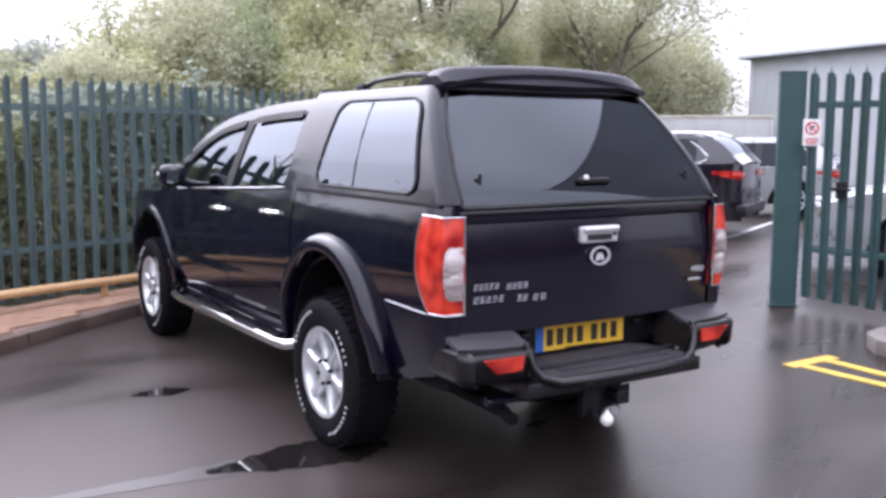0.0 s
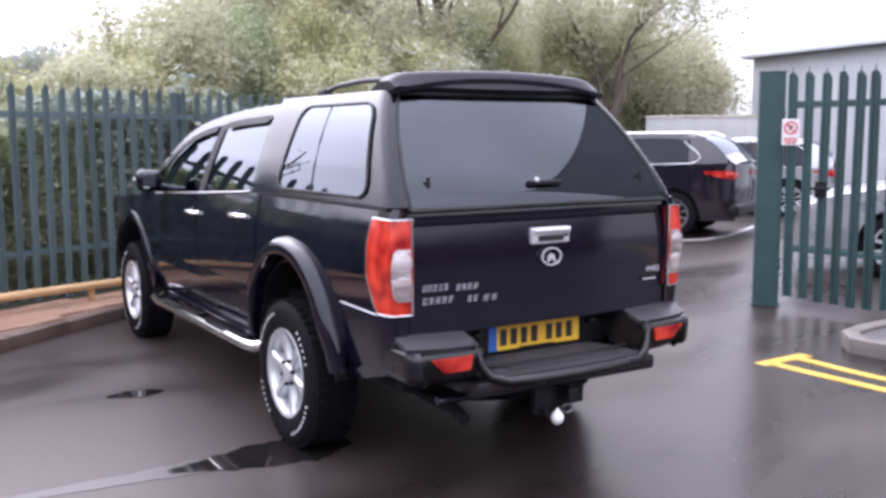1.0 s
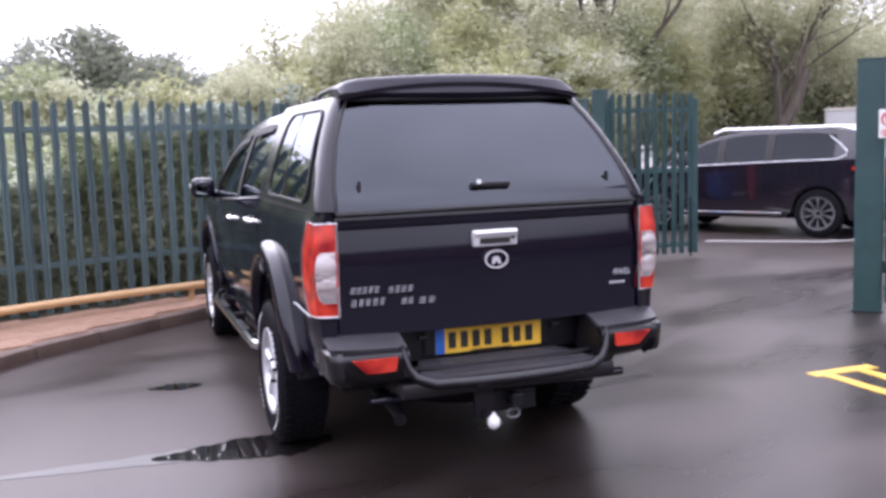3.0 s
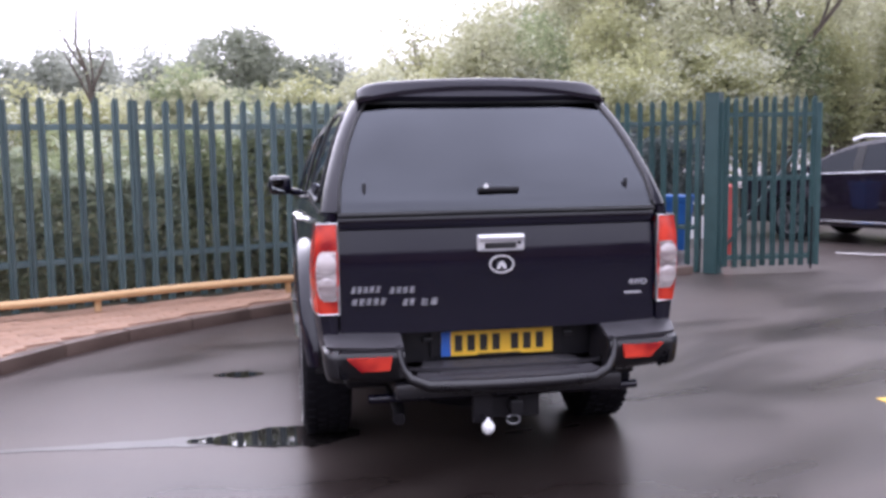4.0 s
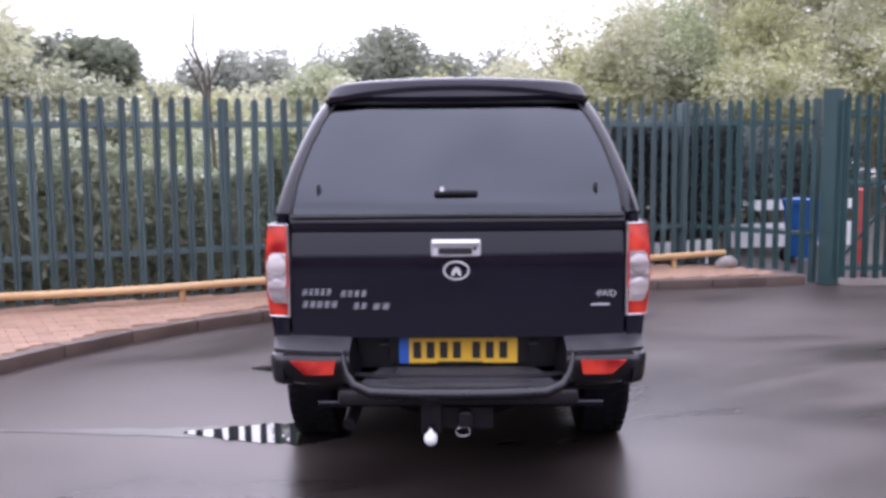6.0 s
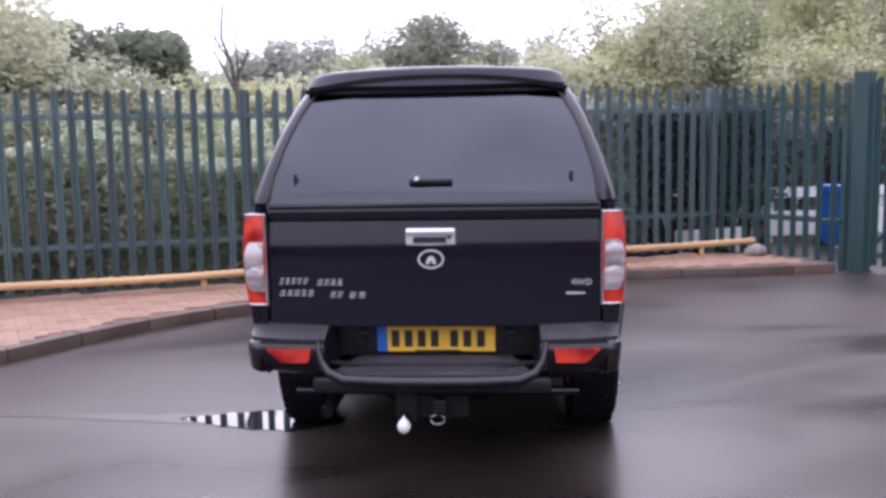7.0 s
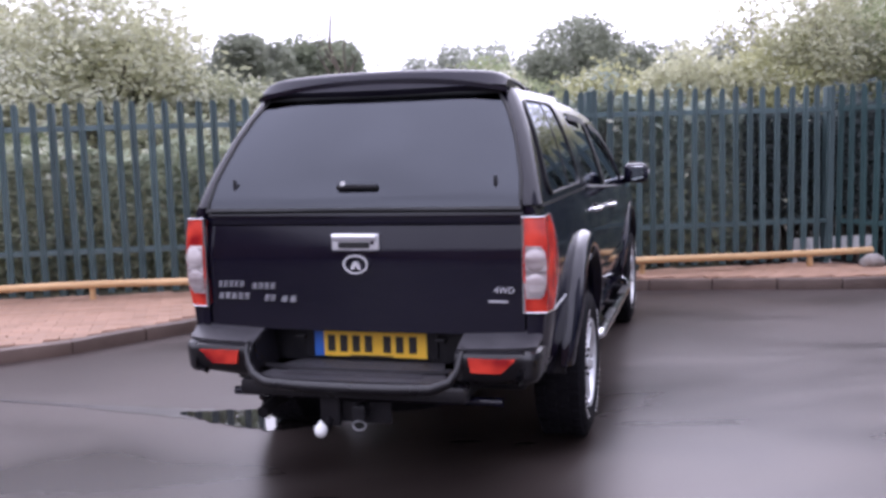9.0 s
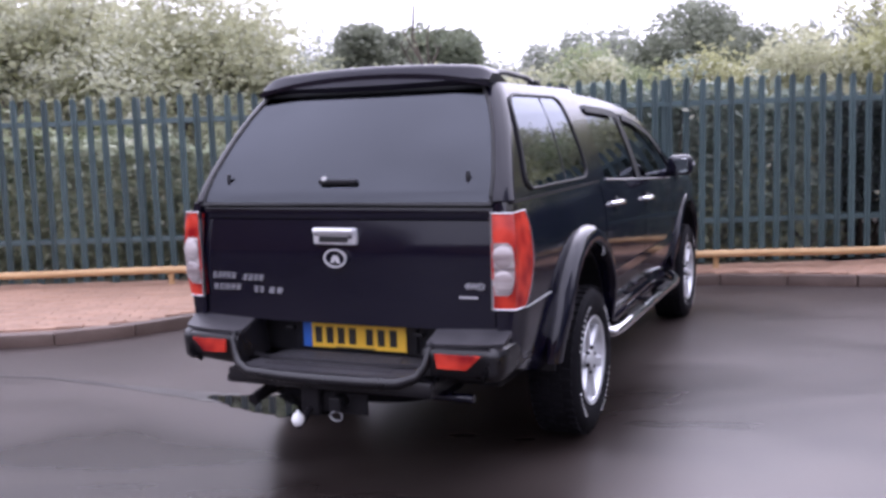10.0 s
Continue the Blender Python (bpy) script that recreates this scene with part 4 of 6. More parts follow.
# roof spoiler: thick in the middle, thin at the ends
def spoiler_ring(u):
    x = 0.583 * u
    k = 1 - u * u
    zt = 1.806 + 0.024 * k - 0.034 * abs(u) ** 18
    zb = 1.722 - 0.036 * k ** 0.8
    yb = 0.312 + 0.03 * u * u
    yf = 0.58
    return [(x, yb + 0.003, lerp(zb, zt, 0.38)), (x, yb + 0.008, lerp(zb, zt, 0.43)), (x, yb + 0.040, lerp(zb, zt, 0.84)), (x, yb + 0.052, lerp(zb, zt, 0.94)), (x, yb + 0.075, zt), (x, lerp(yb, yf, 0.6), zt + 0.004 * k), (x, yf, can_roof(x, 0.5) + 0.004),
            (x, yf, can_roof(x, 0.5) - 0.03), (x, yb + 0.11, zb + 0.004), (x, yb + 0.062, zb), (x, yb + 0.050, lerp(zb, zt, 0.06))]


part("spoiler", skin(bmesh.new(), [spoiler_ring(-math.cos(math.pi * k / 30)) for k in range(31)]), SATIN, canopy, "satin black roof spoiler over the rear window", True)

# ---- cab upper ----
def cab_patch(name, ya, yb, za, zb, mat, ns=10, nt=8, th=0.03, out=0.0, label="", parent=truck):
    for sx in (-1, 1):
        def fn(s, t):
            y = lerp(ya(t), yb(t), s)
            z = lerp(za(y), zb(y), t)
            return sx * (side_x(z) + out), y, z
        part(name, slab(bmesh.new(), fn, ns, nt, th, (0, 2.4, 1.3)), mat, parent, label, True)


gl0 = lambda y: belt(y) + 0.018
gl1 = lambda y: top_line(y) - 0.062
cab_patch("door_sill_trim", lambda t: 1.50, lambda t: 3.62, lambda y: belt(y) - 0.006, lambda y: belt(y) + 0.02, PAINT, 40, 2)
cab_patch("roof_side", lambda t: 1.47, lambda t: 3.72, gl1, top_line, PAINT, 50, 4)
cab_patch("rear_pillar", lambda t: 1.458, lambda t: lerp(1.60, 1.585, t), belt, gl1, PAINT, 5, 10)
cab_patch("door_pillar", lambda t: lerp(2.40, 2.27, t), lambda t: lerp(2.50, 2.37, t), belt, gl1, SEAL, 5, 10, 0.03, -0.002)
cab_patch("rear_door_window", lambda t: lerp(1.60, 1.585, t), lambda t: lerp(2.40, 2.27, t), gl0, gl1, SIDEGLASS, 12, 10, 0.005, -0.010, "dark tinted rear door window")
cab_patch("front_door_window", lambda t: lerp(2.50, 2.37, t), lambda t: lerp(3.58, 3.52, t), gl0, lambda y: max(gl1(y), gl0(y) + 0.004), CLEARISH, 20, 10, 0.005, -0.010, "lightly tinted front door window")
cab_patch("rain_deflector", lambda t: 1.60, lambda t: 2.24, lambda y: gl1(y) - 0.035, lambda y: gl1(y) + 0.004, SEAL, 12, 2, 0.004, 0.012, "smoked wind deflector")
cab_patch("rain_deflector", lambda t: 2.40, lambda t: 3.25, lambda y: gl1(y) - 0.035, lambda y: gl1(y) + 0.004, SEAL, 16, 2, 0.004, 0.012, "smoked wind deflector")


# bright tube in place of the highlight along the window seal
for sx in (-1, 1):
    part("belt_highlight", tube(bmesh.new(), [(sx * (side_x(belt(y) + 0.016) + 0.006), y, belt(y) + 0.016) for y in np.linspace(1.60, 3.40, 24)], 0.005, 6), ALLOY, truck, "thin bright line added for the highlight on the window seal", True)


def over(y, u):
    z = top_line(y)
    k = 1 - abs(u) ** 2.2
    return side_x(z) * u, y + 0.05 * k * max(0, min(1, (y - 2.6) / 0.6)), z + 0.045 * k


part("cab_roof", slab(bmesh.new(), lambda s, t: over(lerp(1.475, 2.66, s), lerp(-1, 1, t)), 18, 24, 0.025, (0, 2.2, 1)), PAINT, truck, "", True)
part("windscreen", slab(bmesh.new(), lambda s, t: over(lerp(2.66, 3.78, s), lerp(-0.93, 0.93, t)), 18, 20, 0.006, (0, 2.4, 0.9)), CLEARISH, truck, "clear raked windscreen", True)
for sx in (-1, 1):
    part("windscreen_pillar", slab(bmesh.new(), lambda s, t: over(lerp(2.66, 3.80, s), sx * lerp(0.925, 1.0, t)), 18, 4, 0.04, (0, 2.4, 0.9)), PAINT, truck, "", True)


def bonnet(s, t):
    y = lerp(3.76, 4.90, s)
    u = lerp(-1, 1, t)
    z = belt(y)
    return (body_x(y, z) - 0.004) * u, y + 0.05 * (1 - u * u) * s, z + 0.06 * (1 - abs(u) ** 3)


part("bonnet", slab(bmesh.new(), bonnet, 22, 22, 0.03, (0, 4.0, 0.5)), PAINT, truck, "", True)
part("cab_rear_panel", slab(bmesh.new(), lambda s, t: (lerp(-0.62, 0.62, s) * lerp(1.22, 1, t), 1.475, lerp(1.2, 1.70, t)), 6, 6, 0.02, (0, 2.4, 1.4)), PAINT, truck, "", True)

# front: grille, lamps and bumper
fb = [(-0.72, 4.86), (-0.55, 4.96), (-0.3, 5.0), (0, 5.02), (0.3, 5.0), (0.55, 4.96), (0.72, 4.86)]
part("front_bumper", skin(bmesh.new(), [[(x, y, 0.42), (x, y + 0.03, 0.50), (x, y + 0.03, 0.60), (x, y, 0.66), (x, y - 0.16, 0.66), (x, y - 0.16, 0.42)] for x, y in fb]), PAINT, truck, "", True)
grille = part("grille", one_box((0, 4.93, 0.80), (0.72, 0.08, 0.20), 0.02), DARKMETAL, truck)
for k in range(4):
    part("grille_bar", one_box((0, 4.975, 0.735 + 0.043 * k), (0.70, 0.014, 0.014), 0.004), CHROME, grille)
for sx in (-1, 1):
    part("headlamp", one_box((sx * 0.53, 4.88, 0.80), (0.30, 0.16, 0.20), 0.04), WHITELENS, truck, "clear headlamp", True)

# door handles, mirrors, side repeaters
for sx in (-1, 1):
    for y, z in ((1.71, 1.096), (2.52, 1.062)):
        x = body_x(y, z)
        part("handle_cup", lathe(bmesh.new(), [(0.0001, -0.003), (0.036, -0.003), (0.036, 0.004), (0.0001, 0.002)], 18, pose(sx * (x + 0.001), y, z)), SEAL, truck)
        part("door_handle", tube(bmesh.new(), [(sx * (x - 0.005), y - 0.095, z), (sx * (x + 0.030), y - 0.07, z + 0.003), (sx * (x + 0.036), y, z + 0.004), (sx * (x + 0.030), y + 0.07, z + 0.003), (sx * (x - 0.005), y + 0.095, z)], 0.0125, 8), CHROME, truck, "chrome door handle", True)
    m = part("mirror", one_box((sx * 0.938, 3.06, 1.242), (0.168, 0.105, 0.140), 0.052, sx * 8, 4), PAINT, truck, "black door mirror", True)
    part("mirror_arm", tube(bmesh.new(), [(sx * 0.77, 3.14, 1.17), (sx * 0.88, 3.10, 1.20)], 0.028, 8), PAINT, m)
    part("mirror_glass", one_box((0, 0, 0), (0.120, 0.006, 0.095), 0.003), MIRROR, m, "mirror glass", at=pose(sx * 0.938, 3.001, 1.242, 2, 0, -sx * 14))
    part("indicator", one_box((sx * 1.012, 3.10, 1.25), (0.03, 0.05, 0.022), 0.006), ALLOY, m)
    # side step: polished tube with black pad and end caps
    pts = [(sx * 0.80, 1.40, 0.43), (sx * 0.845, 1.44, 0.415), (sx * 0.858, 1.55, 0.41), (sx * 0.858, 3.2, 0.40), (sx * 0.845, 3.38, 0.405), (sx * 0.79, 3.46, 0.43)]
    st = part("side_step", tube(bmesh.new(), pts, 0.029, 12), CHROME, truck, "polished tubular side step", True)
    for y in (2.0, 2.9):
        part("step_pad", one_box((sx * 0.856, y, 0.4325), (0.045, 0.34, 0.010), 0.004), PLASTIC, st, "black tread pad")
    for y in (1.7, 2.5, 3.2):
        part("step_bracket", one_box((sx * 0.75, y, 0.41), (0.22, 0.035, 0.03), 0.005), DARKMETAL, st)
    part("sill", one_box((sx * 0.755, 2.46, 0.435), (0.06, 1.75, 0.07), 0.02), PAINT, truck, "", True)
    part("door_moulding", slab(bmesh.new(), lambda s, t: (sx * (body_x(lerp(1.62, 3.45, s), 0.70) + 0.008), lerp(1.62, 3.45, s), lerp(0.672, 0.722, t)), 12, 2, 0.012, (0, 2.5, 0.7)), PAINT, truck, "black side rubbing strip", True)
    # bright tube drawn where the body crease catches the light
    part("crease_highlight", tube(bmesh.new(), [(sx * (body_x(y, z) + 0.002), y, z) for y, z in ((0.10, 0.797), (0.2, 0.80), (0.32, 0.803), (0.43, 0.806))], 0.003, 6), ALLOY, truck, "thin bright line added for the highlight on the body crease", True)

# ---- rear step bumper ----
bumper = part("rear_bumper", one_box((0, -0.02, 0.485), (1.0, 0.30, 0.07), 0.02), BUMPER, truck, "black plastic step bumper", True)
for sx in (-1, 1):
    def wing(s, t):
        # from inner end, round the corner, then forward along the body side
        z = lerp(0.518, 0.668, t)
        lean = 0.16 * (1 - t) ** 2
        if s < 0.55:
            u = s / 0.55
            return sx * lerp(0.455 - 0.02 * (1 - t), 0.735, u), -0.150 + 0.02 * u * u + 0.05 * abs(2 * t - 1) ** 7 + lean * 0.3, z - 0.02 * (1 - t) * (1 - u)
        u = (s - 0.55) / 0.45
        a = min(1, u / 0.35) * math.pi / 2
        x = 0.735 + 0.062 * math.sin(a) - 0.03 * abs(2 * t - 1) ** 7 - 0.015 * (1 - t)
        y = -0.130 + 0.05 * abs(2 * t - 1) ** 7 * math.cos(a) + 0.062 * (1 - math.cos(a)) + max(0, (u - 0.35) / 0.65) * 0.31
        return sx * x, y, z + 0.012 * u
    w = part("bumper_corner", slab(bmesh.new(), wing, 34, 10, 0.03, (0, 0.6, 0.6)), BUMPER, bumper, "", True)
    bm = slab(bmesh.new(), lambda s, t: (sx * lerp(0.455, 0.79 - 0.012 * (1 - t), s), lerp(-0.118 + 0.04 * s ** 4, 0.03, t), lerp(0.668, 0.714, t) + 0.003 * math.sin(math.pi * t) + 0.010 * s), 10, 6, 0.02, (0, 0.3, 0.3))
    part("bumper_top", bm, LIT_TREAD, bumper, "", True)
    bm = slab(bmesh.new(), lambda s, t: (sx * lerp(0.44, 0.475, 1 - s) - sx * 0.06 * (1 - t) * 0.3, lerp(-0.14, 0.06, s), lerp(0.545, lerp(0.668, 0.708, s), t)), 6, 4, 0.02, (sx * 1.0, 0, 0.6))
    part("bumper_cheek", bm, BUMPER, bumper, "", True)
    def fog(s, t):
        z = lerp(0.580, 0.638, t)
        return sx * lerp(0.518 - 0.01 * t, lerp(0.640, 0.70, t), s), -0.156 + 0.012 * s * s, z - 0.004 * s
    part("reflector", slab(bmesh.new(), fog, 8, 4, 0.016, (0, 0.6, 0.6)), RED, bumper, "red bumper lamp", True)
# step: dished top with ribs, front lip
stp = part("step", slab(bmesh.new(), lambda s, t: (lerp(-0.42, 0.42, s) * lerp(1, 0.80, t), lerp(-0.205, 0.11, t) + 0.035 * abs(lerp(-1, 1, s)) ** 6 * (1 - t), 0.540 + 0.010 * t), 20, 8, 0.03, (0, 0, 0)), LIT_TREAD, bumper, "ribbed grey step tread", True)
for k in range(7):
    y = -0.14 + 0.033 * k
    part("step_rib", one_box((0, y, 0.546 + 0.0012 * k), (0.62 - 0.016 * k, 0.012, 0.006), 0.002), LIT_TREAD, stp)
part("step_lip", tube(bmesh.new(), [(-0.478, -0.125, 0.666), (-0.474, -0.145, 0.635), (-0.464, -0.153, 0.585), (-0.432, -0.168, 0.540), (-0.36, -0.200, 0.516), (-0.18, -0.212, 0.512), (0, -0.214, 0.511), (0.18, -0.212, 0.512), (0.36, -0.200, 0.516), (0.432, -0.168, 0.540), (0.464, -0.153, 0.585), (0.474, -0.145, 0.635), (0.478, -0.125, 0.666)], [0.010, 0.012, 0.016, 0.021, 0.025, 0.026, 0.026, 0.026, 0.025, 0.021, 0.016, 0.012, 0.010], 10), BUMPER, bumper, "", True)
part("valance", slab(bmesh.new(), lambda s, t: (lerp(-0.58, 0.58, s), -0.10 + 0.16 * abs(lerp(-1, 1, s)) ** 4 + 0.06 * (1 - t), lerp(0.455 + 0.05 * abs(lerp(-1, 1, s)) ** 3, 0.55, t)), 16, 4, 0.02, (0, 1, 0.5)), DARKMETAL, bumper, "", True)
part("recess", one_box((0, 0.135, 0.63), (0.92, 0.03, 0.17), 0.006), PLASTIC, bumper)
part("roll_pan", one_box((0, 0.06, 0.712), (1.42, 0.08, 0.03), 0.006), SEAL, truck)

# number plate: characters shown as plain bars
plate = part("number_plate", one_box((0.002, 0.098, 0.626), (0.520, 0.006, 0.114), 0.002), YELLOW, truck, "yellow rear number plate")
part("plate_band", one_box((-0.236, 0.0935, 0.626), (0.044, 0.003, 0.112)), BLUE, plate, "blue end band")
for x in (-0.178, -0.120, -0.062, -0.004, 0.082, 0.140, 0.200):
    part("plate_bar", one_box((x, 0.0935, 0.628), (0.035, 0.003, 0.074)), INK, plate, "plain dark bar")
part("plate_footer", one_box((0.01, 0.0935, 0.574), (0.20, 0.003, 0.006)), INK, plate)
part("plate_backing", one_box((0.002, 0.112, 0.628), (0.62, 0.02, 0.13), 0.008), PLASTIC, truck)
for x in (-0.32, 0.33):
    part("plate_light", one_box((x, 0.085, 0.655), (0.045, 0.03, 0.018), 0.006), PLASTIC, truck, "small number plate light")

# under-run tube, towbar, electrics
part("crossbar", tube(bmesh.new(), [(-0.60, -0.02, 0.425), (0.62, -0.02, 0.425)], 0.019, 14), PAINT, truck, "black tubular towbar crossbar", True)
tow = part("towbar", one_box((-0.113, -0.10, 0.385), (0.09, 0.03, 0.14), 0.008), DARKMETAL, truck, "black towbar with ball")
part("neck", tube(bmesh.new(), [(-0.113, -0.11, 0.345), (-0.113, -0.17, 0.315), (-0.113, -0.212, 0.30), (-0.113, -0.215, 0.325)], 0.016, 10), DARKMETAL, tow, "", True)
bm = bmesh.new()
bmesh.ops.create_uvsphere(bm, u_segments=18, v_segments=12, radius=0.028, matrix=pose(-0.113, -0.215, 0.326) @ Matrix.Diagonal((1, 1, 1.12, 1)))
ball = part("ball_cover", bm, WHITE, tow, "white tow ball cover", True)
part("cover_tip", tube(bmesh.new(), [(-0.113, -0.215, 0.352), (-0.113, -0.215, 0.368)], [0.012, 0.005], 8), WHITE, ball)
sk = part("socket", lathe(bmesh.new(), [(0.0001, -0.03), (0.030, -0.03), (0.034, 0.0), (0.030, 0.03), (0.0001, 0.03)], 18, pose(0.03, -0.10, 0.385, 0, 0, 90)), PLASTIC, truck, "trailer socket", True)
part("socket_flap", one_box((0.03, -0.145, 0.385), (0.055, 0.012, 0.06), 0.006), PLASTIC, sk)
part("socket_plate", one_box((0.0, -0.07, 0.37), (0.30, 0.008, 0.09), 0.003), DARKMETAL, truck)
part("safety_eye", tube(bmesh.new(), [(0.02 + 0.03 * math.cos(a), -0.12, 0.325 + 0.02 * math.sin(a)) for a in np.linspace(0, 2 * math.pi, 13)], 0.004, 6, False), GREYALLOY, tow)
part("tail_pipe", tube(bmesh.new(), [(-0.45, 0.5, 0.36), (-0.46, 0.05, 0.35), (-0.47, -0.03, 0.33)], 0.028, 12), DARKMETAL, truck, "", True)
part("axle", tube(bmesh.new(), [(-0.66, RH, WR), (0.66, RH, WR)], 0.05, 10), DARKMETAL, truck)
bm = bmesh.new()
bmesh.ops.create_uvsphere(bm, u_segments=14, v_segments=10, radius=0.14, matrix=pose(0.0, RH, WR))
part("differential", bm, DARKMETAL, truck, "", True)
part("spare_wheel", lathe(bmesh.new(), [(0.12, -0.09), (0.33, -0.10), (0.35, 0), (0.33, 0.10), (0.12, 0.09)], 28, pose(0, 0.52, 0.40, 0, 90, 0)), RUBBER, truck, "", True)

# wheels
bm = one_box((0, 0, 0), (0.003, 0.009, 0.012))
BAR = bpy.data.meshes.new("sidewall_bar")
bm.to_mesh(BAR)
bm.free()
BAR.materials.append(WHITE)


def wheel(sx, y):
    w = new("wheel")
    w.parent = truck
    w.matrix_basis = pose(sx * (0.742 if y < 2 else 0.715), y, WR) @ (Matrix() if sx > 0 else pose(0, 0, 0, 0, 0, 180))
    w["label"] = "silver alloy wheel with all-terrain tyre"
    ty = [(0.218, -0.11), (0.25, -0.122), (0.31, -0.125), (0.345, -0.112), (0.360, -0.095), (0.365, -0.05), (0.365, 0.05), (0.360, 0.095), (0.345, 0.112), (0.31, 0.125), (0.25, 0.122), (0.218, 0.11), (0.205, 0.09), (0.205, -0.09)]
    part("tyre", lathe(bmesh.new(), ty, 56), RUBBER, w, "black all-terrain tyre", True)
    bm = bmesh.new()
    for k in range(44):
        a = 2 * math.pi * k / 44
        for h, dd in ((-0.082, 0), (-0.03, 0.5), (0.03, 0), (0.082, 0.5)):
            aa = a + dd * 2 * math.pi / 44
            bmesh.ops.create_cube(bm, size=1, matrix=pose(h, 0, 0, math.degrees(aa)) @ pose(0, 0, 0.366) @ Matrix.Diagonal((0.042, 0.030, 0.010, 1)))
    part("tread", bm, RUBBER, w)
    # raised white outline letters, too small to read: plain bars round the sidewall
    for a0, cnt in ((20, 9), (200, 9), (110, 6), (290, 6)):
        for k in range(cnt):
            ob = new("sidewall_bar", BAR)
            ob.parent, ob.matrix_basis = w, pose(0.1268, 0, 0, a0 + 6.2 * k) @ pose(0, 0, 0.300)
    rim = [(0.219, 0.108), (0.224, 0.112), (0.222, 0.118), (0.205, 0.112), (0.192, 0.085), (0.188, 0.0), (0.192, -0.10), (0.219, -0.108), (0.205, -0.08), (0.203, 0.085)]
    r = part("rim", lathe(bmesh.new(), rim, 44), ALLOY, w, "", True)
    for k in range(6):
        a = 60 * k + 15
        rings = []
        for rr, hw, x0, x1 in ((0.045, 0.031, 0.045, 0.095), (0.09, 0.022, 0.045, 0.100), (0.14, 0.022, 0.055, 0.104), (0.185, 0.030, 0.065, 0.106), (0.207, 0.040, 0.075, 0.108)):
            ring = [(x0, -hw, rr), (x1 - 0.012, -hw, rr), (x1, -hw * 0.6, rr), (x1, hw * 0.6, rr), (x1 - 0.012, hw, rr), (x0, hw, rr)]
            rings.append([pose(0, 0, 0, a) @ Vector(p) for p in ring])
        part("spoke", skin(bmesh.new(), rings), ALLOY, w, "", True)
    part("hub_cap", lathe(bmesh.new(), [(0.0001, 0.05), (0.052, 0.05), (0.052, 0.098), (0.042, 0.108), (0.0001, 0.110)], 24), ALLOY, w, "", True)
    for k in range(6):
        bm = bmesh.new()
        bmesh.ops.create_cone(bm, cap_ends=True, segments=8, radius1=0.009, radius2=0.009, depth=0.02, matrix=pose(0.1, 0, 0, 60 * k + 45) @ pose(0, 0, 0.062) @ pose(0, 0, 0, 0, 90, 0))
        part("wheel_nut", bm, DARKMETAL, w)
    part("brake_drum", lathe(bmesh.new(), [(0.0001, -0.06), (0.16, -0.06), (0.16, 0.02), (0.0001, 0.02)], 28), DARKMETAL, w)
    return w


for y in (RH, FH):
    for sx in (-1, 1):
        wheel(sx, y)

# seats and dash behind the glass
for x in (-0.36, 0.36):
    part("front_seat", box(one_box((x, 2.75, 0.78), (0.50, 0.52, 0.16), 0.05), (x, 2.47, 1.08), (0.48, 0.14, 0.62), 0.05), CLOTH, truck, "", True)
    part("headrest", one_box((x, 2.45, 1.46), (0.26, 0.09, 0.17), 0.035), CLOTH, truck, "", True)
part("rear_seat", box(one_box((0, 1.95, 0.78), (1.28, 0.48, 0.16), 0.05), (0, 1.66, 1.05), (1.28, 0.14, 0.56), 0.05), CLOTH, truck, "", True)
for x in (-0.40, 0.40):
    part("headrest", one_box((x, 1.64, 1.40), (0.26, 0.08, 0.14), 0.03), CLOTH, truck, "", True)
part("dashboard", one_box((0, 3.50, 1.02), (1.40, 0.36, 0.20), 0.06), PLASTIC, truck, "", True)
bm = bmesh.new()
lathe(bm, [(0.165, -0.012), (0.190, -0.012), (0.190, 0.012), (0.165, 0.012)], 28, pose(0.36, 3.22, 1.08, 0, 0, 90) @ pose(0, 0, 0, 0, 25, 0))
part("steering_wheel", bm, PLASTIC, truck, "", True)


# ---- vegetation ----
def leaf_cloud(name, pts, size, mat, parent, rnd, flat=0.5):
    """One mesh of many small folded leaves round the given points."""
    n = len(pts)
    P = np.array(pts, dtype=float)
    g = np.random.RandomState(rnd.randrange(1 << 30))
    a = g.normal(size=(n, 3))
    a[:, 2] *= flat
    a /= np.linalg.norm(a, axis=1, keepdims=True)
    b = np.cross(a, g.normal(size=(n, 3)))
    b /= np.linalg.norm(b, axis=1, keepdims=True)
    s = (size * g.uniform(0.6, 1.35, (n, 1)))
    v = np.stack([P - a * s, P + b * s * 0.45, P + a * s, P - b * s * 0.45], 1).reshape(-1, 3)
    me = bpy.data.meshes.new(name)
    me.vertices.add(4 * n)
    me.vertices.foreach_set("co", v.ravel())
    me.loops.add(4 * n)
    me.loops.foreach_set("vertex_index", np.arange(4 * n))
    me.polygons.add(n)
    me.polygons.foreach_set("loop_start", np.arange(0, 4 * n, 4))
    me.update(calc_edges=True)
    me.materials.append(mat)
    ob = new(name, me)
    ob.parent = parent
    return ob


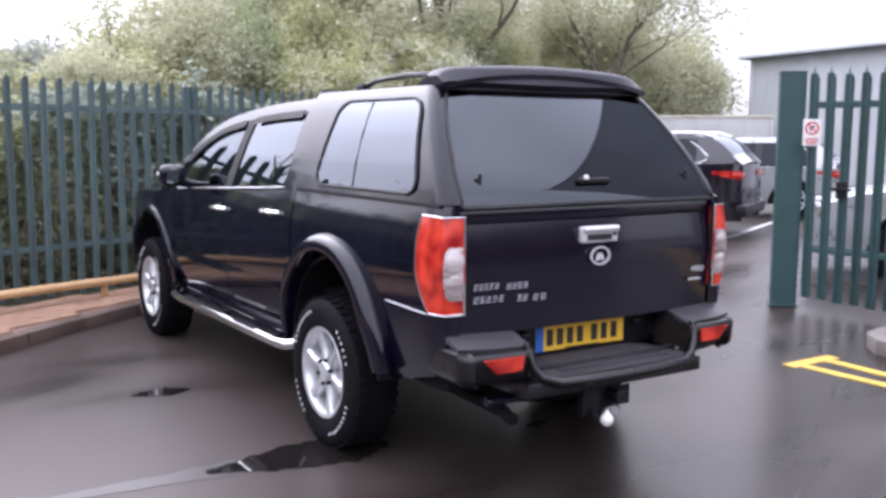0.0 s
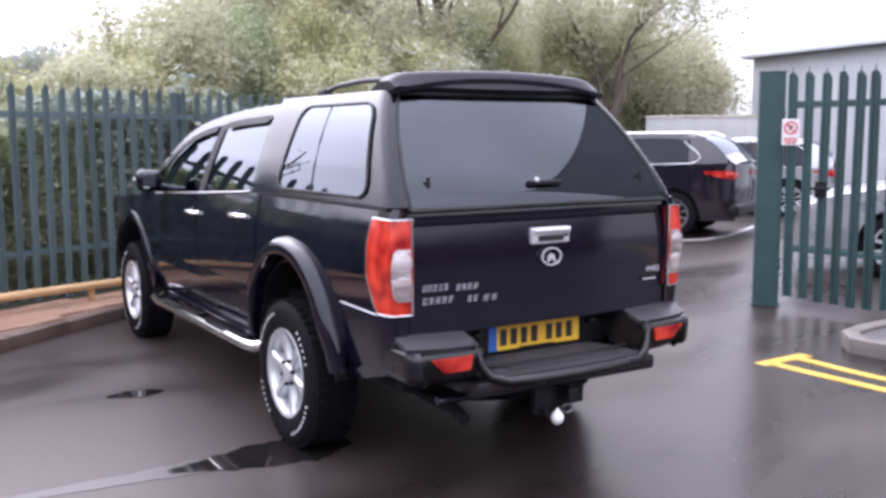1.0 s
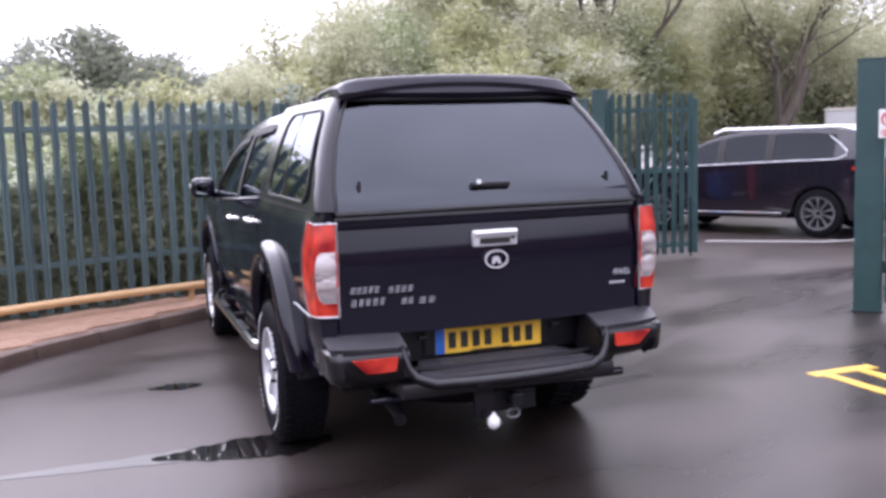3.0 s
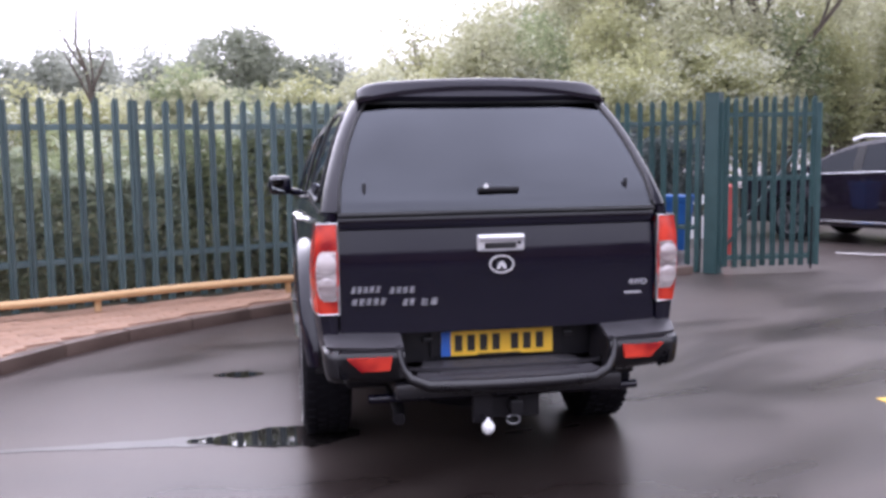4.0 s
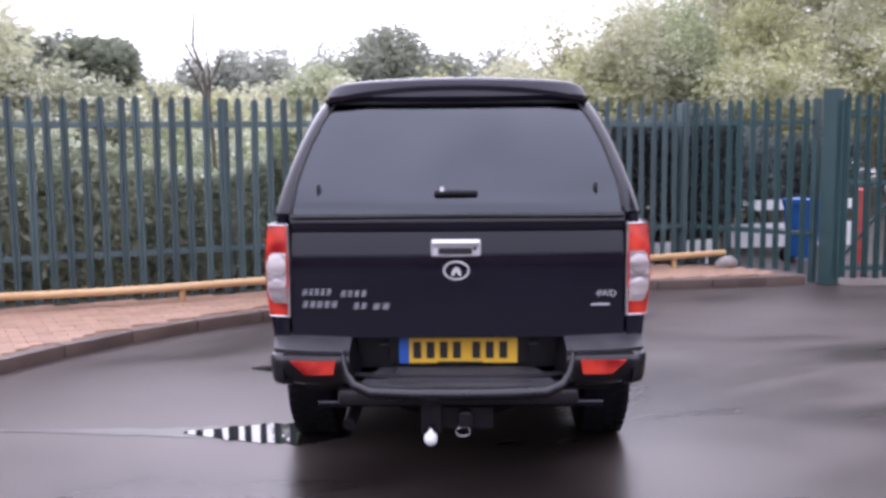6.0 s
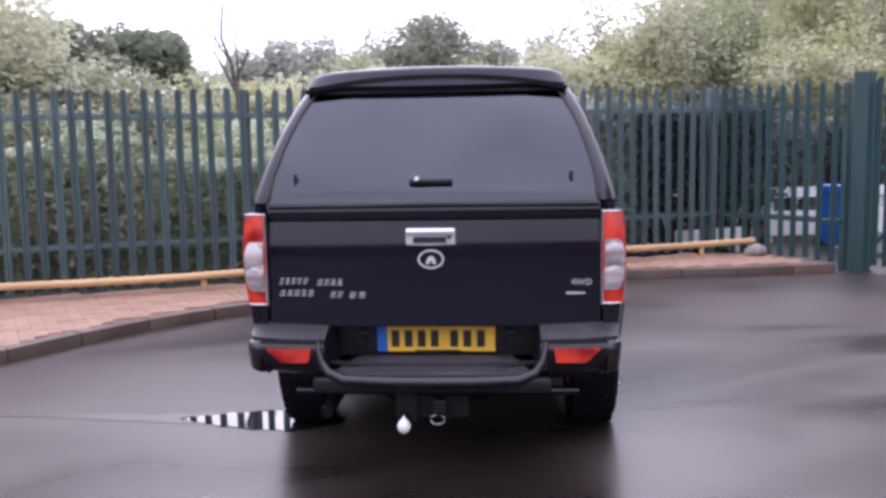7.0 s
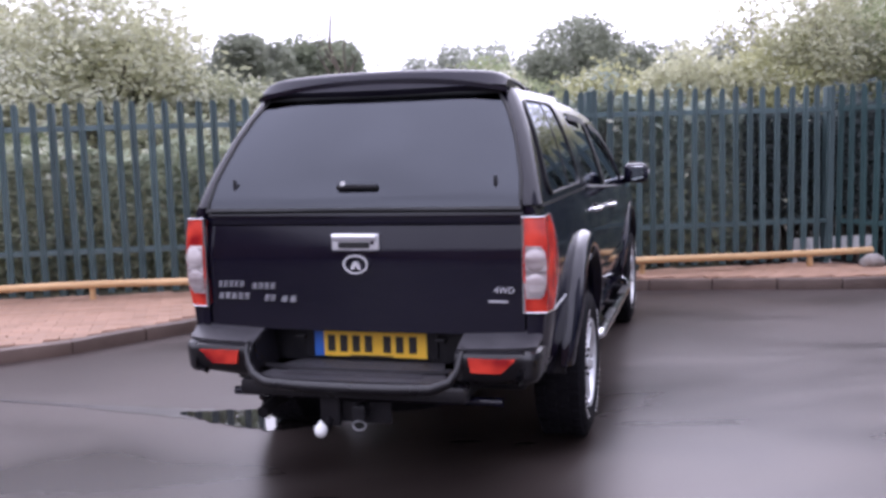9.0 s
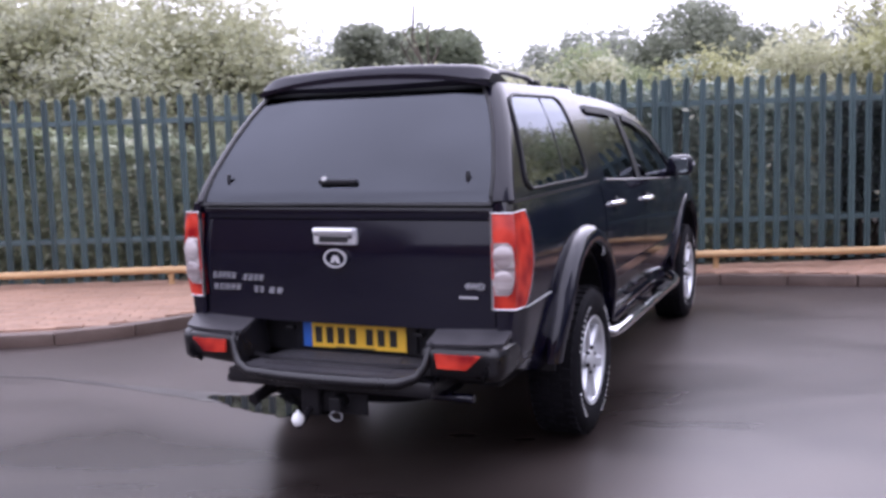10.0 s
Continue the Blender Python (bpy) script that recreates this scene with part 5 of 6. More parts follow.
def branches(bm, base, direction, length, radius, depth, rnd, tips, spread=0.6):
    """Forking limbs; the ends of the last ones are kept as places for leaves."""
    d = Vector(direction).normalized()
    p = Vector(base)
    pts, rad = [p.copy()], [radius]
    k = 4
    for i in range(k):
        d = (d + Vector((rnd.uniform(-1, 1), rnd.uniform(-1, 1), rnd.uniform(-0.35, 0.6))) * 0.22).normalized()
        p = p + d * (length / k)
        pts.append(p.copy())
        rad.append(radius * (1 - 0.5 * (i + 1) / k))
        if depth <= 1:
            tips.append(p.copy())
    tube(bm, pts, rad, 6 if radius > 0.03 else 4, False)
    if depth > 0:
        for j in range(rnd.choice((2, 3, 3))):
            f = rnd.uniform(0.45, 1.0)
            q = pts[max(1, min(k, round(f * k)))]
            nd = (d + Vector((rnd.uniform(-1, 1), rnd.uniform(-1, 1), rnd.uniform(-0.25, 0.7))) * spread * 1.3).normalized()
            branches(bm, q, nd, length * rnd.uniform(0.55, 0.8), rad[-1] * 0.8, depth - 1, rnd, tips, spread)


def tree(name, x, y, height, mat, leaves, seed, label, category="tree", clump=0.4, leaf=0.07, blossom=0, depth=4, trunk=0.3, lean=0.0, stems=1, spread=0.6, z=0.3, low=0.0, parentgroup="", girth=1.0):
    rnd = random.Random(seed)
    root = thing(name, pose(x, y, z), label, category, parentgroup)
    tips = []
    bm = bmesh.new()
    for _ in range(stems):
        dx, dy = (rnd.uniform(-0.5, 0.5), rnd.uniform(-0.5, 0.5)) if stems > 1 else (lean, 0)
        branches(bm, (dx * 0.6, dy * 0.6, -0.3), (dx, dy, 1.2), height * trunk, 0.022 * girth * height * (0.6 if stems > 1 else 1), depth, rnd, tips, spread)
    zmax = max(t.z for t in tips)
    f = height / zmax
    for v in bm.verts:
        v.co *= f
    tips = [t * f for t in tips]
    part("trunk", bm, BARK, root, "", True)
    tips = [t for t in tips if t.z > low]
    pts = []
    for i in range(leaves):
        t = rnd.choice(tips)
        pts.append(t + Vector((rnd.gauss(0, clump), rnd.gauss(0, clump), rnd.gauss(0, clump * 0.75))))
    if leaves:
        leaf_cloud("crown", pts, leaf, mat, root, rnd)
    if blossom:
        heads = [rnd.choice(tips) for _ in range(max(6, blossom // 45))]
        pts = []
        for i in range(blossom):
            t = rnd.choice(heads)
            pts.append(t + Vector((rnd.gauss(0, clump * 0.8), rnd.gauss(0, clump * 0.8), rnd.gauss(0.12, clump * 0.4))))
        leaf_cloud("blossom", pts, leaf * 0.8, BLOSSOM, root, rnd)
    return root


def bush(name, x, y, w, d, h, mat, leaves, seed, label, leaf=0.05, blossom=0, z=0.1, low=0.02, specks=0, face=0, foot_growth=0):
    """A thicket: stems and leaves in overlapping uneven lobes down to the ground."""
    rnd = random.Random(seed)
    root = thing(name, pose(x, y, z), label, "bush", "hedge behind the fence")
    lobes = []
    for i in range(16):
        lx, ly = rnd.uniform(-0.5, 0.5) * w, rnd.uniform(-0.5, 0.5) * d
        hh = h * rnd.uniform(0.55, 1.0)
        lobes.append((Vector((lx, ly, hh * rnd.uniform(0.3, 0.8))), rnd.uniform(0.16, 0.3) * w, hh * 0.32))
    bm = bmesh.new()
    for c, r, hh in lobes:
        b = Vector((c.x * 0.6, c.y * 0.6, -0.05 - z))
        m = (b + c) / 2 + Vector((rnd.uniform(-0.1, 0.1), rnd.uniform(-0.1, 0.1), 0))
        tube(bm, [b, m, c, c + Vector((rnd.uniform(-0.2, 0.2), 0, hh * 0.8))], [0.025, 0.018, 0.010, 0.004], 5, False)
    part("woody_growth", bm, BARK, root)["kind"] = "stuff"
    pts = []
    for i in range(leaves):
        c, r, hh = rnd.choice(lobes)
        v = Vector((rnd.gauss(0, 1), rnd.gauss(0, 1), rnd.gauss(0, 1))).normalized() * (rnd.random() ** 0.35)
        p = c + Vector((v.x * r, v.y * r * 0.8, v.z * hh))
        p.z = max(low, p.z)
        p.y = max(p.y, -d * 0.5)
        pts.append(p)
    for i in range(face):
        px = rnd.uniform(-0.55, 0.55) * w
        crest = h * (0.86 + 0.16 * noise.noise(((x + px) * 1.6, seed * 0.1, 0)))
        pts.append(Vector((px, -d * 0.5 + abs(rnd.gauss(0, 0.09)) + 0.05 * noise.noise(((x + px) * 2.5, i % 7, 3)), lerp(low, crest, rnd.random() ** 0.9))))
    leaf_cloud("leaves", pts, leaf, mat, root, rnd)
    # lighter leaves added low in front to brighten the dark gaps
    if foot_growth:
        pts = []
        for i in range(foot_growth):
            pts.append(Vector((rnd.uniform(-0.55, 0.55) * w, -d * 0.5 - 0.04 + rnd.gauss(0, 0.05), abs(rnd.gauss(0, 0.45)))))
        leaf_cloud("foot_lift_growth", pts, leaf, LEAF_GREY, root, rnd, 1.6)["kind"] = "stuff"
    # pale flecks, both blossom sprigs and bright glints painted among the leaves
    if specks:
        pts = []
        for i in range(specks):
            c, r, hh = rnd.choice(lobes)
            v = Vector((rnd.gauss(0, 1), rnd.gauss(-0.9, 0.7), rnd.gauss(0.2, 0.9))).normalized()
            q = c + Vector((v.x * r, v.y * r * 0.8, v.z * hh))
            for k in range(rnd.randrange(2, 7)):
                pts.append(q + Vector((rnd.gauss(0, 0.03), rnd.gauss(0, 0.02), rnd.gauss(0, 0.035))))
        leaf_cloud("glint_growth", pts, leaf * 0.85, BLOSSOM, root, rnd)["kind"] = "stuff"
    if blossom:
        pts = []
        top = sorted(lobes, key=lambda l: -(l[0].z + l[2]))[:8]
        for i in range(blossom // 30):
            c, r, hh = rnd.choice(top)
            v = Vector((rnd.gauss(0, 1), rnd.gauss(-0.4, 1), rnd.gauss(0.7, 0.6))).normalized()
            q = c + Vector((v.x * r, v.y * r * 0.8, v.z * hh))
            for k in range(30):
                pts.append(q + Vector((rnd.gauss(0, 0.14), rnd.gauss(0, 0.1), rnd.gauss(0, 0.05))))
        leaf_cloud("blossom", pts, leaf * 0.75, BLOSSOM, root, rnd)
    return root


def crown_tree(name, x, y, height, width, mat, leaves, seed, label, leaf=0.1, blossom=0, foot=0.25, z=0.3, squash=0.8, loose=0.16, group=""):
    """A full-headed tree: trunk, limbs into many lobes, leaves on and in the lobes, with an uneven edge."""
    rnd = random.Random(seed)
    root = thing(name, pose(x, y, z), label, "tree", group)
    c0 = Vector((0, 0, height * (foot + (1 - foot) / 2)))
    half = height * (1 - foot) / 2
    lobes = []
    for i in range(26):
        v = Vector((rnd.gauss(0, 1), rnd.gauss(0, 1), rnd.gauss(0, 0.9))).normalized() * rnd.uniform(0.35, 0.74)
        r = rnd.uniform(0.20, 0.36)
        lobes.append((c0 + Vector((v.x * width / 2, v.y * width / 2 * squash, v.z * half)), r * width / 2, r * half * 1.15))
    bm = bmesh.new()
    tube(bm, [(0, 0, -0.4), (0.03 * height, 0, height * foot * 0.6), (0, 0, height * (foot + 0.15))], [0.035 * height, 0.026 * height, 0.018 * height], 8, False)
    for c, r, hh in lobes:
        a = Vector((0, 0, height * rnd.uniform(foot * 0.6, foot + 0.15)))
        m = (a + c) / 2 + Vector((0, 0, 0.08 * height))
        tube(bm, [a, m, c], [0.012 * height, 0.008 * height, 0.003 * height], 5, False)
    part("trunk", bm, BARK, root, "", True)
    pts = []
    for i in range(leaves):
        c, r, hh = rnd.choice(lobes)
        v = Vector((rnd.gauss(0, 1), rnd.gauss(0, 1), rnd.gauss(0, 1))).normalized() * (rnd.random() ** 0.4 + abs(rnd.gauss(0, loose)))
        pts.append(c + Vector((v.x * r, v.y * r, v.z * hh)))
    leaf_cloud("crown", pts, leaf, mat, root, rnd)
    if blossom:
        pts = []
        for i in range(blossom // 24):
            c, r, hh = rnd.choice(lobes)
            v = Vector((rnd.gauss(0, 1), rnd.gauss(-0.7, 0.8), rnd.gauss(0.5, 0.7))).normalized() * 1.05
            q = c + Vector((v.x * r, v.y * r, v.z * hh))
            sx_, sz_ = rnd.uniform(0.08, 0.24), rnd.uniform(0.03, 0.08)
            for k in range(24):
                pts.append(q + Vector((rnd.gauss(0, sx_), rnd.gauss(0, 0.1), rnd.gauss(0, sz_))))
        leaf_cloud("blossom", pts, leaf * 0.7, BLOSSOM, root, rnd)
    return root


# undergrowth right behind the fence: speckled at one end, almost black evergreen towards the gate
rr = random.Random(77)
for i in range(23):
    x = -12.4 + i * 0.8 + rr.uniform(-0.15, 0.15)
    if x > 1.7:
        m, h, y, n, sp, words = (LEAF_EVERGREEN_PALE if x < 4.6 else LEAF_EVERGREEN_DARK), rr.uniform(1.92, 2.12), 6.5, 4200, 14, "almost black evergreen undergrowth behind the fence"
    elif x > -0.8:
        m, h, y, n, sp, words = (LEAF_IVY, LEAF_DARK, LEAF_GREEN)[i % 3], rr.uniform(1.6, 1.9), 6.6, 3400, 30, "dark tangled undergrowth behind the fence"
    else:
        m, h, y, n, sp, words = (LEAF_DARK, LEAF_IVY, LEAF_GREEN, LEAF_DARK)[i % 4], rr.uniform(1.45, 1.8), 6.65, 3900, 95, "tangled green undergrowth with pale sprigs and painted leaf glints behind the fence"
    if -1.9 < x < 1.1:
        h *= 0.72
    bush("thicket", x, y + rr.uniform(-0.05, 0.15), 1.7, 1.2, h, m, n, 100 + i, words, 0.045, z=0.0 if x > 4.4 else 0.1, low=0.55 if x > 4.4 else 0.02, specks=sp, face=6000 if x > 1.7 else (6500 if x > -0.8 else 6000), foot_growth=0 if x > 4.2 else (500 if x > 1.7 else 1000))
# continuous blossoming hedge behind it
for i in range(15):
    x = -14.5 + i * 1.45 + rr.uniform(-0.2, 0.2)
    h = rr.uniform(1.85, 2.2)
    bush("hedge_shrub", x, 8.9 + rr.uniform(-0.3, 0.4), 2.6, 1.7, h, (LEAF_GREY, LEAF_GREEN, LEAF_DARK)[i % 3], 9000, 200 + i, "green hedge shrub with pale blossom", 0.055, blossom=(700 if i % 2 == 0 else 250))
# hedgerow further back, its top rising towards the yard
SKYLINE = [(-18, 4.1), (-8, 4.2), (-5.4, 3.75), (-4.2, 3.2), (-2.8, 2.5), (-0.2, 2.2), (0.8, 2.35), (1.9, 2.75), (4.5, 2.85), (5.6, 2.75), (6.6, 3.0), (7.4, 3.35), (8.4, 3.55), (10, 3.85), (11.4, 4.0), (12.6, 4.25), (14.2, 4.5), (20, 4.6), (30, 4.4)]
for i in range(31):
    x = -17.5 + i * 1.5 + rr.uniform(-0.3, 0.3)
    h = (table(SKYLINE, x) - 0.25) * rr.uniform(1.06, 1.20)
    y = 13.0 + rr.uniform(-0.7, 0.7)
    crown_tree("hedgerow_tree", x, y, h, rr.uniform(3.0, 3.7), (LEAF_OLIVE, LEAF_HAZE, LEAF_OLIVE, LEAF_HAZE, LEAF_GREEN)[i % 5], 14000, 600 + i, "olive green hedgerow tree with pale blossom", 0.062, blossom=(1500 if i % 3 == 0 else 500), foot=0.02, loose=0.28, group="hedgerow")

# tall growth beyond the yard, its haze put into the pale leaf colour
for i, (x, y, h) in enumerate(((13.5, 19.5, 6.0), (17.5, 19.0, 7.6), (21.5, 18.0, 8.2), (25.5, 17.0, 8.0), (29.5, 16.0, 7.2), (33.5, 15.2, 5.6), (25.0, 13.2, 6.2), (28.2, 11.9, 6.0), (31.6, 11.6, 5.6))):
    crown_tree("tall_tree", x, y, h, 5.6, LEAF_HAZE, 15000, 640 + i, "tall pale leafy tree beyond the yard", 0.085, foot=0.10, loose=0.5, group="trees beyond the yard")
# single trees
crown_tree("hawthorn_tree", -6.0, 10.5, 4.0, 4.4, LEAF_HAZE, 18000, 11, "large hawthorn in white blossom behind the fence", 0.065, blossom=9500, foot=0.05, loose=0.4)
crown_tree("hawthorn_tree", -3.3, 10.3, 3.75, 3.8, LEAF_HAZE, 15000, 12, "hawthorn in white blossom behind the fence", 0.065, blossom=5200, foot=0.05, loose=0.4)
crown_tree("hawthorn_tree", -1.5, 10.6, 2.55, 2.8, LEAF_GREY, 10000, 24, "hawthorn in thin white blossom behind the fence", 0.06, blossom=2400, foot=0.05, loose=0.4)
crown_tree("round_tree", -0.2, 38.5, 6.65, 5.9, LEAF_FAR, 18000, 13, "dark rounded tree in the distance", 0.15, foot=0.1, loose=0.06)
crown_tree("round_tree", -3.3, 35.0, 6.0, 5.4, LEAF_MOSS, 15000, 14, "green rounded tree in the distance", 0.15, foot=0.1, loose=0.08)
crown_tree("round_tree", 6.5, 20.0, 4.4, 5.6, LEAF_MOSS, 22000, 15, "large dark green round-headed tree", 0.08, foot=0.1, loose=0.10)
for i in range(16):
    crown_tree("distant_tree", -16.0 + i * 3.1 + rr.uniform(-0.6, 0.6), 47.0 + rr.uniform(-3, 3), rr.uniform(6.0, 7.3), rr.uniform(5.2, 6.6), LEAF_MIST, 7000, 700 + i, "tree in a far row, pale with haze put into its leaf colour", 0.16, foot=0.02, loose=0.22, group="far tree row")
sapling = thing("bare_tree", pose(0.10, 8.2, 0.1), "thin almost leafless sapling", "tree")
rs = random.Random(16)
part("trunk", tube(bmesh.new(), [(0.10, 0, -0.2), (0.08, 0, 0.9), (0.04, 0.02, 1.7), (-0.04, 0, 2.3), (-0.15, 0, 2.62), (-0.12, 0, 3.02)], [0.034, 0.030, 0.027, 0.023, 0.019, 0.013], 7), BARK, sapling, "", True)
for z0, run in ((1.75, ((0.05, 0.08, 2.15), (0.03, 0.12, 2.55), (0.06, 0.14, 2.86))), (1.95, ((-0.12, -0.05, 2.2), (-0.24, -0.08, 2.42), (-0.30, -0.1, 2.52))), (2.1, ((0.10, 0.0, 2.3), (0.17, 0.03, 2.45))), (2.35, ((-0.16, 0.04, 2.5), (-0.26, 0.05, 2.7)))):
    limb = part("limb", tube(bmesh.new(), [(0.0 if z0 < 2.2 else -0.06, 0.0, z0)] + [Vector(p) for p in run], [0.018, 0.015, 0.012, 0.007][:len(run) + 1], 6), BARK, sapling, "", True)
    for k in range(4):
        p = Vector(run[k % len(run)])
        part("twig", tube(bmesh.new(), [p, p + Vector((rs.uniform(-0.07, 0.07), rs.uniform(-0.05, 0.05), rs.uniform(0.06, 0.14)))], [0.008, 0.004], 5), BARK, limb)
leaf_cloud("leaves", [Vector((rs.gauss(-0.08, 0.12), rs.gauss(0, 0.1), rs.uniform(2.2, 3.0))) for _ in range(50)], 0.028, LEAF_GREY, sapling, rs)
tree("young_tree", 9.6, 15.5, 4.4, LEAF_OLIVE, 1500, 17, "slender young tree in thin leaf", clump=0.22, leaf=0.06, spread=0.4)
crown_tree("hawthorn_tree", 11.6, 11.6, 3.3, 3.6, LEAF_OLIVE, 15000, 18, "hawthorn in white blossom above the hedge", 0.065, blossom=4200, foot=0.05, loose=0.4)
crown_tree("hawthorn_tree", 14.6, 11.6, 3.9, 4.0, LEAF_OLIVE, 14000, 19, "hawthorn in white blossom by the yard", 0.065, blossom=6500, foot=0.05, loose=0.4)
tree("tall_tree", 14.8, 15.0, 8.0, LEAF_HAZE, 22000, 20, "tall thinly leaved tree with fine upper limbs", clump=0.5, leaf=0.07, depth=5, spread=0.7)
tree("tall_tree", 18.5, 13.0, 8.6, LEAF_HAZE, 22000, 21, "tall thinly leaved tree with fine upper limbs", clump=0.5, leaf=0.07, depth=5, spread=0.7)
tree("tall_tree", 22.5, 11.5, 7.0, LEAF_HAZE, 12000, 22, "leaning tree with spreading branches", clump=0.45, leaf=0.075, depth=5, spread=0.8)
crown_tree("leafy_tree", 27.5, 14.5, 5.0, 7.0, LEAF_OLIVE, 14000, 23, "olive green leafy tree beyond the yard", 0.10, foot=0.02, loose=0.25)
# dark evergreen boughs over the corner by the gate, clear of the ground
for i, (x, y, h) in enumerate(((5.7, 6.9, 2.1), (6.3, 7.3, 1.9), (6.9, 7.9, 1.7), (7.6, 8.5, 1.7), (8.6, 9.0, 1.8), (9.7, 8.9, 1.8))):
    bush("evergreen_shrub", x, y, 1.9, 1.4, h, LEAF_EVERGREEN_DARK, 6500, 500 + i, "dark evergreen shrub with bare stems near the ground", 0.05, z=0.0, low=0.60, specks=10, face=2200)


# ---- vehicles and things in the yard ----
def saloon(name, at, L, W, H, paint, label, roofline, beltz, deck, rail_roof=None, alloy=ALLOY, climb=0.02):
    """A parked car: lower body, glazed upper, wheels. roofline: (y, z) of the upper outline; y from tail 0 to nose L."""
    car = thing(name, at, label, "car")
    hw = W / 2
    def wx(y, z):
        e = min(1.0, max(0.0, min(y, L - y) / 0.55))
        x = hw * (0.80 + 0.20 * e ** 0.5)
        return x * (1 - 0.06 * max(0, (0.5 - z)) / 0.3)
    wr = 0.345
    ax = (0.20 * L, 0.20 * L + 0.57 * L)
    def base(y):
        z = 0.26
        for c in ax:
            d = abs(y - c)
            if d < 0.40:
                z = max(z, wr + math.sqrt(0.40 ** 2 - d * d))
        return z
    def upper(y):
        return smooth(roofline, y, 0.12)
    def shoulder(y):
        return min(beltz + climb * (L / 2 - y) / L, upper(y))
    for sx in (-1, 1):
        part("body_side", slab(bmesh.new(), lambda s, t: (sx * wx(lerp(0, L, s), lerp(base(lerp(0, L, s)), shoulder(lerp(0, L, s)), t)), lerp(0, L, s), lerp(base(lerp(0, L, s)), shoulder(lerp(0, L, s)), t)), 48, 8, 0.03, (0, L / 2, 0.7)), paint, car, "", True)
        def up(s, t, y0, y1, a, b, inset=0.0):
            y = lerp(y0, y1, s)
            z = lerp(lerp(shoulder(y), upper(y), a), lerp(shoulder(y), upper(y), b), t)
            k = (z - shoulder(y)) / max(0.001, H - beltz)
            return sx * (wx(y, shoulder(y)) - 0.22 * k ** 1.2 - inset), y, z
        yr0, yr1 = deck
        part("roof_side", slab(bmesh.new(), lambda s, t: up(s, t, yr0, yr1, 0.86, 1.0), 30, 3, 0.03, (0, L / 2, 0.9)), paint, car, "", True)
        for a, b in ((0.0, 0.18), (0.46, 0.50), (0.70, 0.74)):
            ya, yb = lerp(yr0, yr1, a), lerp(yr0, yr1, b)
            part("pillar", slab(bmesh.new(), lambda s, t: up(s, t, ya, yb, 0.0, 0.88), 4, 5, 0.03, (0, L / 2, 0.9)), paint if a == 0 else SEAL, car, "", True)
        for a, b in ((0.18, 0.46), (0.50, 0.70), (0.74, 1.0)):
            ya, yb = lerp(yr0, yr1, a), lerp(yr0, yr1, b)
            part("side_window", slab(bmesh.new(), lambda s, t: up(s, t, ya, yb, 0.04, 0.87, 0.008), 8, 5, 0.006, (0, L / 2, 0.9)), CARGLASS, car, "dark side window", True)
        trim = [up(lerp(0.16, 1, i / 24), 0, yr0, yr1, 0.03, 1, -0.006) for i in range(25)]
        part("window_trim", tube(bmesh.new(), trim, 0.007, 6), CHROME, car, "chrome window trim")
        rearb = [up(0.21, 0, yr0, yr1, 0.80, 1, -0.006), up(0.155, 0, yr0, yr1, 0.52, 1, -0.006), up(0.125, 0, yr0, yr1, 0.30, 1, -0.006), up(0.13, 0, yr0, yr1, 0.16, 1, -0.006), up(0.16, 0, yr0, yr1, 0.04, 1, -0.006)]
        part("window_trim", tube(bmesh.new(), rearb, 0.009, 6), CHROME, car, "chrome window trim")
        for c in ax:
            rings = [[(sx * x, c + r * math.cos(a), wr + r * math.sin(a)) for x, r in ((hw - 0.30, 0.41), (hw - 0.03, 0.41), (hw - 0.03, 0.375), (hw - 0.30, 0.375))] for a in (math.pi * k / 12 for k in range(13))]
            part("arch_liner", skin(bmesh.new(), rings), PLASTIC, car)
        part("inner_side", one_box((sx * (hw - 0.32), L / 2, 0.58), (0.02, L * 0.86, 0.56), 0.004), PLASTIC, car)
        part("sill_trim", one_box((sx * (hw - 0.02), L / 2, 0.33), (0.02, L * 0.36, 0.03), 0.005), CHROME, car, "bright sill strip")
        part("tail_lamp", one_box((sx * (hw * 0.78), 0.05, beltz - 0.10), (hw * 0.42, 0.14, 0.10), 0.03), RED, car, "red tail lamp", True)
        part("tail_lamp", slab(bmesh.new(), lambda s, t: (sx * (wx(lerp(0.02, 0.42, s), 0.9) + 0.006), lerp(0.02, 0.42, s), lerp(beltz - 0.17 + 0.09 * s, beltz - 0.035, t)), 8, 3, 0.02, (0, L / 2, 0.7)), RED, car, "red tail lamp", True)
        part("headlamp", one_box((sx * (hw * 0.70), L - 0.10, beltz - 0.22), (hw * 0.38, 0.2, 0.12), 0.04), WHITELENS, car, "clear headlamp", True)
        part("mirror", one_box((sx * (hw + 0.08), lerp(yr0, yr1, 0.93), beltz + 0.06), (0.16, 0.10, 0.12), 0.035), paint, car, "", True)
        for c in ax:
            w = new("wheel")
            w.parent = car
            w.matrix_basis = pose(sx * (hw - 0.11), c, wr) @ (Matrix() if sx > 0 else pose(0, 0, 0, 0, 0, 180))
            part("tyre", lathe(bmesh.new(), [(0.23, -0.10), (0.30, -0.108), (0.335, -0.09), (0.345, -0.04), (0.345, 0.04), (0.335, 0.09), (0.30, 0.108), (0.23, 0.10)], 36), RUBBER, w, "", True)
            part("rim", lathe(bmesh.new(), [(0.215, 0.09), (0.238, 0.100), (0.238, 0.107), (0.215, 0.104), (0.20, 0.05), (0.20, -0.08), (0.215, -0.08)], 32), alloy, w, "", True)
            part("disc", lathe(bmesh.new(), [(0.0001, 0.0), (0.2, 0.0), (0.2, 0.03), (0.0001, 0.03)], 24), DARKMETAL, w)
